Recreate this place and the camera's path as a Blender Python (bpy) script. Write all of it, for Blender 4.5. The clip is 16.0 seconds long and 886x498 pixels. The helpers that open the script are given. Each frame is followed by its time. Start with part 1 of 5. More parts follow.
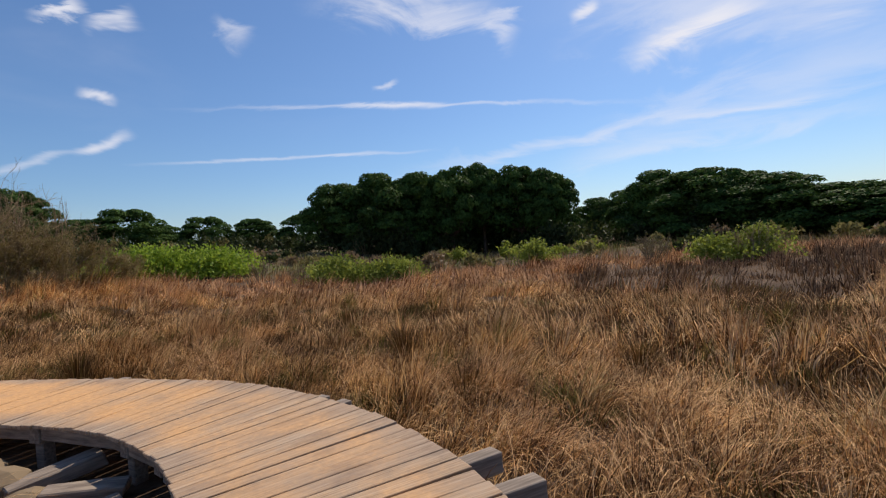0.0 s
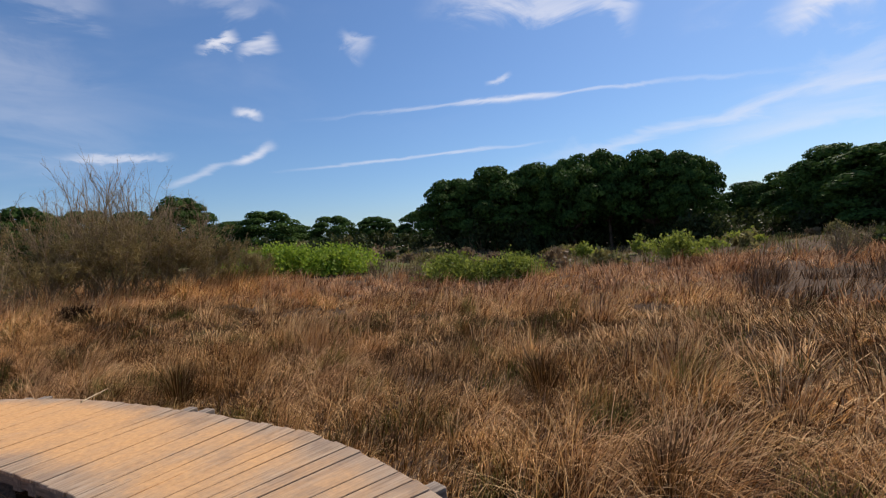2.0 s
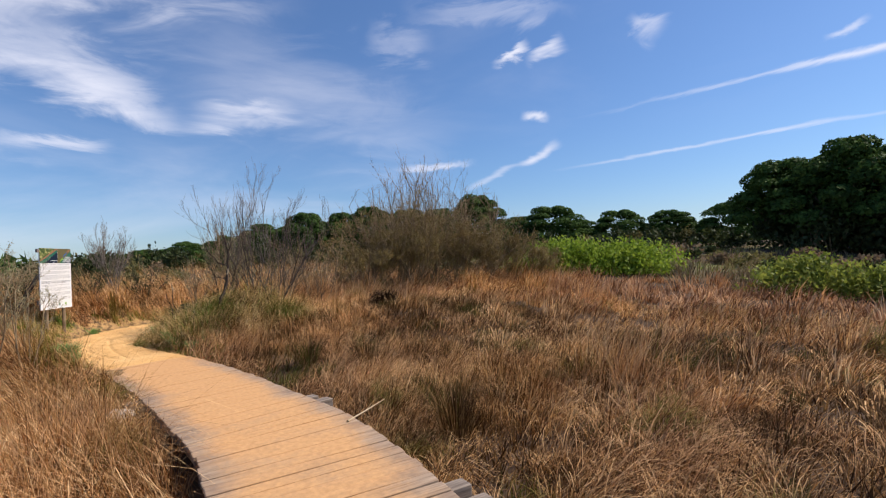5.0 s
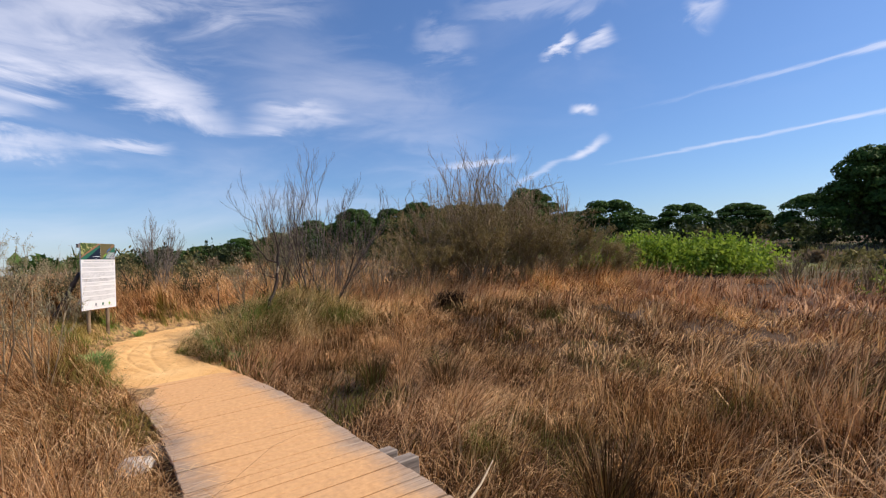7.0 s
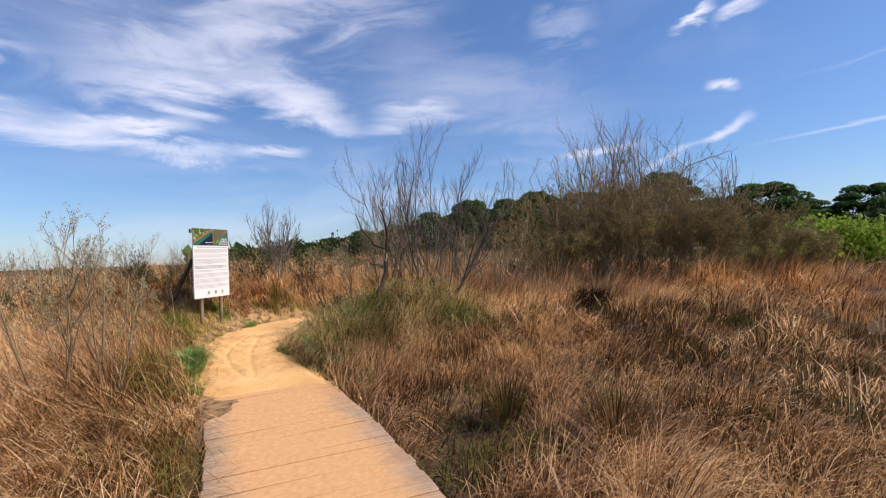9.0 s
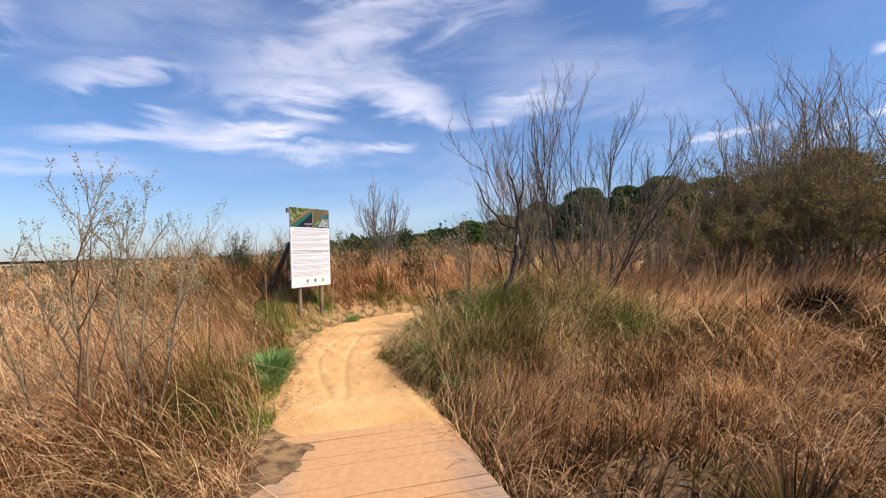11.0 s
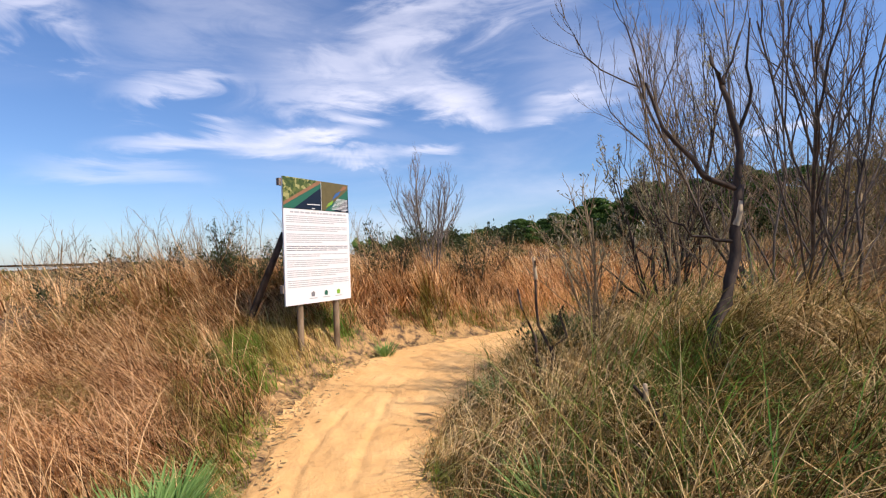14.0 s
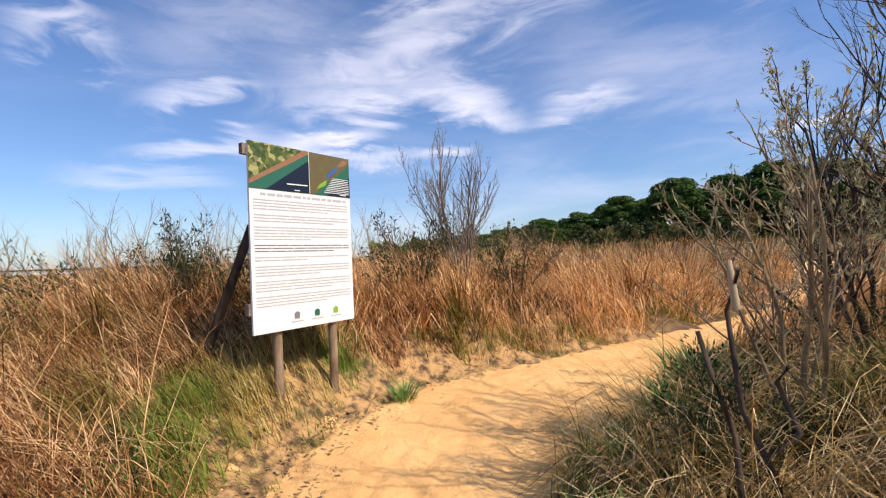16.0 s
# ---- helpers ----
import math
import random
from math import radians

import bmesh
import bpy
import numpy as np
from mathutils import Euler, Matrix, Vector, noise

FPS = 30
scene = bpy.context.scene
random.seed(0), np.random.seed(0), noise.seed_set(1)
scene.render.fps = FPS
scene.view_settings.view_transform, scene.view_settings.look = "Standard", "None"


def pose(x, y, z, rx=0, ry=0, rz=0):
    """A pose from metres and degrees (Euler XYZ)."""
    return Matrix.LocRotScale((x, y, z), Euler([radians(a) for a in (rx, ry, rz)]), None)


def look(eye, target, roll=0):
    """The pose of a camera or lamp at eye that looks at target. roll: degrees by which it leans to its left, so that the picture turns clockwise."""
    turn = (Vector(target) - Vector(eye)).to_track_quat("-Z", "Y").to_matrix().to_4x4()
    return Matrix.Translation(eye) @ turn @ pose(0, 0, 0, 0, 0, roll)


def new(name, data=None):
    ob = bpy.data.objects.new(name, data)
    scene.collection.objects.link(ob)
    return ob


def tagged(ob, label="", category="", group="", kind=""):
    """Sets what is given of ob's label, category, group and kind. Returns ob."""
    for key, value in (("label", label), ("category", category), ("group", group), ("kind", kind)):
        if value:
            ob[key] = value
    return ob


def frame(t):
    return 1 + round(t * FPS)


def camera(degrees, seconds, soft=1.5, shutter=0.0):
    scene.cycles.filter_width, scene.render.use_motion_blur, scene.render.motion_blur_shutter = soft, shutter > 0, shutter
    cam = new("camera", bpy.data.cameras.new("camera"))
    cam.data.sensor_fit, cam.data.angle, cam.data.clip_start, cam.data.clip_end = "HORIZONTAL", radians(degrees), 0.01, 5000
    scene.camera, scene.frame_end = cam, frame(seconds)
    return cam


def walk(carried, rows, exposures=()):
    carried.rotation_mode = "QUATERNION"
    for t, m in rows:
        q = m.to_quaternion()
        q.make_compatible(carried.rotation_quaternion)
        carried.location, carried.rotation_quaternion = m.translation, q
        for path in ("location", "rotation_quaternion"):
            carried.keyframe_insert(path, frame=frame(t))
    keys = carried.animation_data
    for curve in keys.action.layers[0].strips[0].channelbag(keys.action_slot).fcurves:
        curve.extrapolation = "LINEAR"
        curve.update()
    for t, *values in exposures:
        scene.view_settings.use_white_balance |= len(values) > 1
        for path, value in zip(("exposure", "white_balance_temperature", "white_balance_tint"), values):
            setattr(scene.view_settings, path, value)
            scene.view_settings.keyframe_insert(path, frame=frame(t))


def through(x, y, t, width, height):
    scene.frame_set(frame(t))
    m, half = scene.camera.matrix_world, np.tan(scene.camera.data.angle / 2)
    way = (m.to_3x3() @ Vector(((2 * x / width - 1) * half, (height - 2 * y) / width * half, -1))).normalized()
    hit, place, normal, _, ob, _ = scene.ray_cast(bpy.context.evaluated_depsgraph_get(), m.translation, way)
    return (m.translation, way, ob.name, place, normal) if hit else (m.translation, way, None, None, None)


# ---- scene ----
cam = camera(87.6, 16.0, 1.2)
PATH = [
    (0, (0.244, 1.52, 1.546), (0.032, 3.508, 1.513), -4.1),
    (0.5, (0.118, 1.978, 1.568), (-0.241, 3.945, 1.525), -4.8),
    (1, (-0.004, 2.469, 1.631), (-0.417, 4.426, 1.587), -4.7),
    (1.5, (-0.184, 2.97, 1.639), (-0.707, 4.9, 1.609), -4.7),
    (2, (-0.406, 3.399, 1.634), (-1.098, 5.275, 1.617), -4.9),
    (2.5, (-0.641, 3.822, 1.696), (-1.486, 5.634, 1.693), -4.3),
    (3, (-0.978, 4.181, 1.658), (-2.029, 5.883, 1.667), -3.6),
    (3.5, (-1.335, 4.466, 1.669), (-2.581, 6.029, 1.691), -3.5),
    (4, (-1.7, 4.792, 1.671), (-3.109, 6.212, 1.71), -2.7),
    (4.5, (-2.052, 5.133, 1.644), (-3.551, 6.456, 1.69), -2.9),
    (5, (-2.465, 5.347, 1.626), (-4.081, 6.524, 1.675), -2.9),
    (5.2, (-2.666, 5.398, 1.625), (-4.319, 6.523, 1.675), -2.8),
    (7.3, (-4.691, 5.899, 1.681), (-6.445, 6.858, 1.721), -2.7),
    (7.5, (-4.879, 5.989, 1.672), (-6.667, 6.885, 1.709), -2.7),
    (8, (-5.409, 6.206, 1.626), (-7.24, 7.01, 1.667), -2.5),
    (8.5, (-5.952, 6.311, 1.578), (-7.829, 7.0, 1.618), -2.4),
    (9, (-6.505, 6.406, 1.579), (-8.425, 6.967, 1.613), -2.4),
    (9.5, (-7.057, 6.49, 1.564), (-8.993, 6.992, 1.597), -2.2),
    (10, (-7.634, 6.476, 1.538), (-9.605, 6.815, 1.578), -1.8),
    (10.2, (-7.845, 6.451, 1.523), (-9.826, 6.722, 1.559), -1.7),
    (12.3, (-10.426, 6.294, 1.413), (-12.425, 6.317, 1.442), -2.3),
    (12.5, (-10.68, 6.249, 1.417), (-12.68, 6.256, 1.455), -2.3),
    (13, (-11.266, 6.209, 1.375), (-13.265, 6.195, 1.406), -2.2),
    (13.5, (-11.817, 6.195, 1.4), (-13.816, 6.153, 1.423), -2.0),
    (14, (-12.34, 6.099, 1.419), (-14.338, 6.021, 1.448), -2.0),
    (14.5, (-12.852, 6.024, 1.404), (-14.849, 5.915, 1.433), -2.1),
    (15, (-13.304, 5.941, 1.416), (-15.3, 5.828, 1.444), -2.0),
    (15.5, (-13.784, 5.842, 1.455), (-15.779, 5.708, 1.491), -2.2),
    (16, (-14.238, 5.787, 1.433), (-16.232, 5.638, 1.472), -2.4),
]
walk(cam, [(t, look(eye, target, roll)) for t, eye, target, roll in PATH], [(0, -0.02, 6700, 10), (3.5, 0.04, 6550, 11), (4.5, 0.18, 6500, 12), (5.2, 0.14, 6470, 12), (7.5, 0.16, 6400, 14), (12.5, 0.29, 6350, 16), (16, 0.36, 6600, 16)])

# ---- world and sun ----
SUN_AZ, SUN_EL = 27.0, 50.0          # degrees from +y towards +x, and above the horizon
world = bpy.data.worlds.new("sky")
scene.world = world
world.use_nodes = True
wt = world.node_tree
wt.nodes.clear()


def wn(kind, operation=None, interpolation_type=None, data_type=None):
    n = wt.nodes.new(kind)
    if operation:
        n.operation = operation
    if interpolation_type:
        n.interpolation_type = interpolation_type
    if data_type:
        n.data_type = data_type
    return n


def wmath(op, a, b=None, c=None):
    n = wn("ShaderNodeMath", operation=op)
    for i, v in enumerate((a, b, c)):
        if v is None:
            continue
        if isinstance(v, (int, float)):
            n.inputs[i].default_value = v
        else:
            wt.links.new(v, n.inputs[i])
    return n.outputs[0]


def direction(az, el):
    a, e = radians(az), radians(el)
    return Vector((math.sin(a) * math.cos(e), math.cos(a) * math.cos(e), math.sin(e)))


sky = wn("ShaderNodeTexSky")
sky.sky_type, sky.sun_disc = "NISHITA", False
sky.sun_elevation, sky.sun_rotation = radians(SUN_EL), radians(SUN_AZ)
sky.air_density, sky.dust_density, sky.ozone_density = 1.15, 0.5, 6.0
coord = wn("ShaderNodeTexCoord").outputs["Generated"]
split = wn("ShaderNodeSeparateXYZ")
wt.links.new(coord, split.inputs[0])
# cirrus on a flat layer overhead
flat = wmath("ADD", wmath("MAXIMUM", split.outputs[2], 0.0), 0.16)
plane = wn("ShaderNodeCombineXYZ")
wt.links.new(wmath("DIVIDE", split.outputs[0], flat), plane.inputs[0])
wt.links.new(wmath("DIVIDE", split.outputs[1], flat), plane.inputs[1])


def wnoise(vector, scale, detail, rough, turn, stretch, distort=0.0):
    m = wn("ShaderNodeMapping")
    m.inputs["Rotation"].default_value = (0, 0, radians(turn))
    m.inputs["Scale"].default_value = stretch
    wt.links.new(vector, m.inputs[0])
    n = wn("ShaderNodeTexNoise")
    n.inputs["Scale"].default_value, n.inputs["Detail"].default_value = scale, detail
    n.inputs["Roughness"].default_value, n.inputs["Distortion"].default_value = rough, distort
    wt.links.new(m.outputs[0], n.inputs["Vector"])
    return n.outputs[0]


def wstep(v, lo, hi):
    n = wn("ShaderNodeMapRange", interpolation_type="SMOOTHSTEP")
    n.inputs["From Min"].default_value, n.inputs["From Max"].default_value = lo, hi
    wt.links.new(v, n.inputs[0])
    return n.outputs[0]


region = wnoise(plane.outputs[0], 0.55, 2.0, 0.5, 10, (1, 1, 1))
# bearing and height, so that the wisps draw out along the sky
band = wn("ShaderNodeCombineXYZ")
wt.links.new(wmath("ARCTAN2", split.outputs[0], split.outputs[1]), band.inputs[0])
wt.links.new(split.outputs[2], band.inputs[1])
fibres = wnoise(band.outputs[0], 1.0, 6.0, 0.6, -9, (4.0, 22.0, 1), 0.5)
ragged = wnoise(band.outputs[0], 1.0, 5.0, 0.6, 7, (5.0, 16.0, 1), 0.8)
haze = wnoise(band.outputs[0], 1.0, 6.0, 0.55, -14, (2.0, 8.0, 1), 0.6)
veil = wmath("MULTIPLY", wmath("MULTIPLY", wstep(haze, 0.45, 0.85), wstep(region, 0.42, 0.66)), 0.10)
west = wstep(split.outputs[0], -0.80, -0.99)
veil = wmath("ADD", veil, wmath("MULTIPLY", wmath("MULTIPLY", west, wstep(haze, 0.36, 0.80)), 0.28))
low = wstep(split.outputs[2], 0.16, 0.0)
veil = wmath("ADD", veil, wmath("MULTIPLY", low, 0.10))
# vapour trails and single wisps: az, el of both ends, half width, strength, raggedness
TRAILS = (
    (-33, 16.1, 17, 14.1, 0.005, 0.42, 0.012), (-17, 16.75, -4, 16.35, 0.008, 0.5, 0.010), (-38.6, 10.1, -6.2, 11.1, 0.004, 0.5, 0.008),
    (-9.9, 8.6, 33, 11.6, 0.016, 0.42, 0.03), (17.5, 10.6, 33, 11.6, 0.009, 0.5, 0.02), (-51, 8.6, -43, 11.4, 0.007, 0.45, 0.012),
    (-44, 10.8, -39.4, 13.4, 0.010, 0.75, 0.014),
    (-59, 11.6, -49.5, 11.7, 0.007, 0.55, 0.02), (-43.4, 16.7, -40.2, 16.2, 0.010, 0.8, 0.02), (-46.5, 22.8, -42.1, 24.4, 0.012, 0.8, 0.03),
    (-42.4, 22.8, -37.9, 24.2, 0.012, 0.75, 0.03), (-30.4, 25.2, -27.5, 22.4, 0.022, 0.42, 0.04), (-13.3, 18.6, -10.1, 19.3, 0.006, 0.5, 0.014),
    (17, 18.4, 29, 21.6, 0.026, 0.9, 0.04), (-19, 27.6, 3, 25.6, 0.050, 0.62, 0.08), (0, 25.4, 4.5, 22.4, 0.030, 0.5, 0.06), (11, 23.6, 14.5, 24.2, 0.014, 0.8, 0.03),
    (12, 24.5, 36, 18.5, 0.075, 0.42, 0.10), (30, 17.5, 48, 21.0, 0.060, 0.45, 0.08), (20, 25.0, 44, 27.0, 0.090, 0.45, 0.10), (12, 10.2, 46, 15.0, 0.045, 0.30, 0.06),
    (-105.5, 20.4, -84, 16.6, 0.034, 0.8, 0.04), (-115, 13.6, -101, 15.6, 0.018, 0.75, 0.03), (-106, 17.2, -98, 16.0, 0.012, 0.6, 0.02), (-129, 12.5, -112, 14.6, 0.020, 0.6, 0.04), (-118, 13.0, -95, 12.1, 0.022, 0.7, 0.04),
    (-117, 16.8, -81, 28.5, 0.075, 0.48, 0.09), (-130, 21.0, -104, 29.0, 0.10, 0.24, 0.10), (-82, 23.0, -52, 13.0, 0.10, 0.20, 0.10), (-138, 20.6, -129, 23.7, 0.045, 0.5, 0.08), (-128, 17.1, -114, 19.7, 0.030, 0.5, 0.06),
    (-82, 17.2, -71, 17.9, 0.026, 0.62, 0.05), (-99, 21.8, -84.5, 17.6, 0.040, 0.42, 0.07),
    (-98, 13.0, -89.5, 13.2, 0.014, 0.55, 0.03), (-57, 28.5, -37, 26.8, 0.034, 0.28, 0.08), (-134, 10.0, -118, 9.7, 0.024, 0.35, 0.04),
    (-62, 26.5, -54, 24.7, 0.028, 0.26, 0.05), (-105, 25.0, -72, 30.0, 0.060, 0.3, 0.10), (9, 8.2, 40, 9.4, 0.025, 0.35, 0.04),
)
jitter = wmath("SUBTRACT", ragged, 0.5)
cover = veil
for az0, el0, az1, el1, half, strength, rag in TRAILS:
    a, b = direction(az0, el0), direction(az1, el1)
    n = a.cross(b).normalized()
    along, mid = (b - a).normalized(), (a + b) / 2
    reach = (b - a).length / 2
    off = wn("ShaderNodeVectorMath", operation="DOT_PRODUCT")
    wt.links.new(coord, off.inputs[0])
    off.inputs[1].default_value = n
    run = wn("ShaderNodeVectorMath", operation="DOT_PRODUCT")
    wt.links.new(coord, run.inputs[0])
    run.inputs[1].default_value = along
    front = wn("ShaderNodeVectorMath", operation="DOT_PRODUCT")
    wt.links.new(coord, front.inputs[0])
    front.inputs[1].default_value = mid.normalized()
    side = wmath("ABSOLUTE", wmath("MULTIPLY_ADD", jitter, rag * 3.0, off.outputs["Value"]))
    body = wstep(side, half * 1.25, 0.0)
    u = wmath("ABSOLUTE", wmath("SUBTRACT", run.outputs["Value"], mid.dot(along)))
    ends = wstep(wmath("MULTIPLY_ADD", jitter, reach * 0.8, u), reach * 1.2, reach * 0.3)
    m = wmath("MULTIPLY", wmath("MULTIPLY", body, ends), wmath("GREATER_THAN", front.outputs["Value"], 0.3))
    m = wmath("MULTIPLY", m, wmath("MULTIPLY", wstep(fibres, 0.02, 0.70), strength * 1.15))
    cover = wmath("SUBTRACT", wmath("ADD", cover, m), wmath("MULTIPLY", cover, m))
mix = wn("ShaderNodeMix", data_type="RGBA")
wt.links.new(wmath("MINIMUM", cover, 0.95), mix.inputs[0])
tone = wn("ShaderNodeMix", data_type="RGBA")
tone.blend_type = "MULTIPLY"
tone.inputs[0].default_value = 1.0
wt.links.new(sky.outputs[0], tone.inputs[6])
tone.inputs[7].default_value = (0.85, 0.97, 1.12, 1)
wt.links.new(tone.outputs[2], mix.inputs[6])
mix.inputs[7].default_value = (8.0, 8.15, 9.1, 1)
back = wn("ShaderNodeBackground")
back.inputs[1].default_value = 0.103
wt.links.new(mix.outputs[2], back.inputs[0])
wt.links.new(back.outputs[0], wn("ShaderNodeOutputWorld").inputs[0])

sun_data = bpy.data.lights.new("sun", "SUN")
sun_data.energy, sun_data.angle, sun_data.color = 4.6, radians(0.6), (1.0, 0.90, 0.76)
sun = new("sun", sun_data)
sun.matrix_world = look((0, 0, 40), Vector((0, 0, 40)) - direction(SUN_AZ, SUN_EL))


# ---- materials ----
def material(name, build, rough=0.8):
    m = bpy.data.materials.new(name)
    m.use_nodes = True
    m.node_tree.nodes.clear()
    t = m.node_tree
    out = t.nodes.new("ShaderNodeOutputMaterial")
    k = Kit(t)
    t.links.new(build(k), out.inputs[0])
    return m


class Kit:
    """Short calls for the nodes of one material."""

    def __init__(self, tree):
        self.t = tree

    def node(self, kind, operation=None, interpolation_type=None, data_type=None, blend_type=None):
        n = self.t.nodes.new(kind)
        if operation:
            n.operation = operation
        if interpolation_type:
            n.interpolation_type = interpolation_type
        if data_type:
            n.data_type = data_type
        if blend_type:
            n.blend_type = blend_type
        return n

    def put(self, socket, v):
        if isinstance(v, bpy.types.NodeSocket):
            self.t.links.new(v, socket)
        elif isinstance(v, tuple) and len(v) == 3 and socket.type == "RGBA":
            socket.default_value = (*v, 1)
        else:
            socket.default_value = v

    def pos(self):
        return self.node("ShaderNodeNewGeometry").outputs["Position"]

    def local(self):
        return self.node("ShaderNodeTexCoord").outputs["Object"]

    def island(self):
        return self.node("ShaderNodeNewGeometry").outputs["Random Per Island"]

    def chance(self):
        return self.node("ShaderNodeObjectInfo").outputs["Random"]

    def noise(self, vec, scale, detail=4.0, rough=0.55, stretch=None, distort=0.0):
        if stretch:
            m = self.node("ShaderNodeMapping")
            m.inputs["Scale"].default_value = stretch
            self.put(m.inputs[0], vec)
            vec = m.outputs[0]
        n = self.node("ShaderNodeTexNoise")
        self.put(n.inputs["Vector"], vec)
        for key, v in (("Scale", scale), ("Detail", detail), ("Roughness", rough), ("Distortion", distort)):
            n.inputs[key].default_value = v
        return n.outputs[0]

    def math(self, op, a, b=0.0):
        n = self.node("ShaderNodeMath", operation=op)
        self.put(n.inputs[0], a)
        self.put(n.inputs[1], b)
        return n.outputs[0]

    def step(self, v, lo, hi):
        n = self.node("ShaderNodeMapRange", interpolation_type="SMOOTHSTEP")
        n.inputs["From Min"].default_value, n.inputs["From Max"].default_value = lo, hi
        self.put(n.inputs[0], v)
        return n.outputs[0]

    def ramp(self, v, *stops):
        n = self.node("ShaderNodeValToRGB")
        e = n.color_ramp.elements
        while len(e) < len(stops):
            e.new(0.5)
        for el, (p, c) in zip(e, stops):
            el.position, el.color = p, (*c, 1)
        self.put(n.inputs[0], v)
        return n.outputs[0]

    def mix(self, f, a, b, blend="MIX"):
        n = self.node("ShaderNodeMix", data_type="RGBA", blend_type=blend)
        self.put(n.inputs[0], f)
        self.put(n.inputs[6], a)
        self.put(n.inputs[7], b)
        return n.outputs[2]

    def bump(self, h, strength, dist):
        n = self.node("ShaderNodeBump")
        n.inputs["Strength"].default_value, n.inputs["Distance"].default_value = strength, dist
        self.put(n.inputs["Height"], h)
        return n.outputs[0]

    def surface(self, colour, rough=0.8, normal=None, metal=0.0, spec=0.3):
        n = self.node("ShaderNodeBsdfPrincipled")
        self.put(n.inputs["Base Color"], colour)
        self.put(n.inputs["Roughness"], rough)
        n.inputs["Metallic"].default_value = metal
        n.inputs["Specular IOR Level"].default_value = spec
        if normal is not None:
            self.put(n.inputs["Normal"], normal)
        return n.outputs[0]

    def leaf(self, colour, through, rough=0.6, spec=0.25, tint=None):
        """A thin leaf or blade that lets light through."""
        s = self.surface(colour, rough, spec=spec)
        tr = self.node("ShaderNodeBsdfTranslucent")
        self.put(tr.inputs[0], colour if tint is None else tint)
        m = self.node("ShaderNodeMixShader")
        m.inputs[0].default_value = through
        self.t.links.new(s, m.inputs[1])
        self.t.links.new(tr.outputs[0], m.inputs[2])
        return m.outputs[0]


def grass_material(name, dark, mid, light, green, green_at=0.62, through=0.24, rosy=(0.40, 0.22, 0.13), rosy_share=0.5):
    def build(k):
        p = k.pos()
        big = k.noise(p, 0.5, 3.0, 0.6, distort=0.5)
        fine = k.noise(p, 2.6, 3.0, 0.6)
        one = k.island()
        v = k.math("ADD", k.math("MULTIPLY", k.math("SUBTRACT", big, 0.5), 1.5), k.math("MULTIPLY", k.math("SUBTRACT", fine, 0.5), 1.5))
        v = k.math("ADD", v, k.math("SUBTRACT", k.math("MULTIPLY", one, 1.15), 0.05))
        c = k.ramp(v, (0.10, dark), (0.46, mid), (0.86, light))
        tint = k.step(k.noise(p, 0.23, 3.0, 0.6), 0.46, 0.60)
        c = k.mix(k.math("MULTIPLY", k.math("MULTIPLY", tint, k.step(one, 0.1, 0.9)), rosy_share), c, rosy)
        g = k.noise(p, 0.8, 2.0, 0.5, stretch=(1, 1, 0.4))
        f = k.math("MULTIPLY", k.step(g, green_at, green_at + 0.1), k.step(one, 0.25, 0.6))
        c = k.mix(f, c, green)
        return k.leaf(c, through, 0.7, 0.06, k.mix(1.0, c, (1.0, 0.86, 0.62), "MULTIPLY"))
    return material(name, build)


M_MARSH = grass_material("marsh_grass", (0.075, 0.033, 0.013), (0.41, 0.212, 0.085), (0.94, 0.63, 0.32), (0.18, 0.165, 0.04), 0.58, 0.33, (0.50, 0.275, 0.155), 0.5)
# low filler grass, its colour darkened to deepen shade between tufts; sedge shares it
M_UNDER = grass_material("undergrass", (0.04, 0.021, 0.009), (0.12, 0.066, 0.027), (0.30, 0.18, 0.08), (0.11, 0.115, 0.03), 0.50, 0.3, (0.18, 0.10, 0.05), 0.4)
M_FAR = grass_material("far_marsh_grass", (0.14, 0.06, 0.026), (0.42, 0.21, 0.10), (0.80, 0.50, 0.28), (0.18, 0.13, 0.045), 0.70, 0.36, (0.46, 0.25, 0.15), 0.5)
M_DARKRUSH = grass_material("dark_rushes", (0.045, 0.025, 0.015), (0.135, 0.078, 0.044), (0.32, 0.195, 0.11), (0.11, 0.10, 0.035), 0.60, 0.26, (0.15, 0.085, 0.055), 0.5)
M_SCRUBGRASS = grass_material("scrub_grass", (0.09, 0.065, 0.03), (0.25, 0.19, 0.085), (0.46, 0.37, 0.19), (0.22, 0.24, 0.055), 0.50, 0.28, (0.27, 0.17, 0.11), 0.6)
M_GOLD = grass_material("golden_grass", (0.12, 0.049, 0.017), (0.53, 0.27, 0.10), (1.0, 0.70, 0.37), (0.25, 0.22, 0.05), 0.59, 0.31, (0.62, 0.33, 0.17), 0.55)
M_MIXED = grass_material("mixed_grass", (0.075, 0.050, 0.016), (0.40, 0.27, 0.095), (0.94, 0.71, 0.37), (0.15, 0.215, 0.035), 0.54, 0.31, (0.50, 0.30, 0.15), 0.45)
M_VERGE = grass_material("verge_grass", (0.18, 0.13, 0.035), (0.40, 0.33, 0.09), (0.68, 0.56, 0.23), (0.17, 0.28, 0.04), 0.42, 0.30, (0.44, 0.32, 0.12), 0.4)
M_GREEN = grass_material("green_grass", (0.09, 0.14, 0.03), (0.19, 0.28, 0.055), (0.42, 0.47, 0.14), (0.12, 0.27, 0.05), 0.4, 0.35, (0.36, 0.36, 0.12), 0.4)

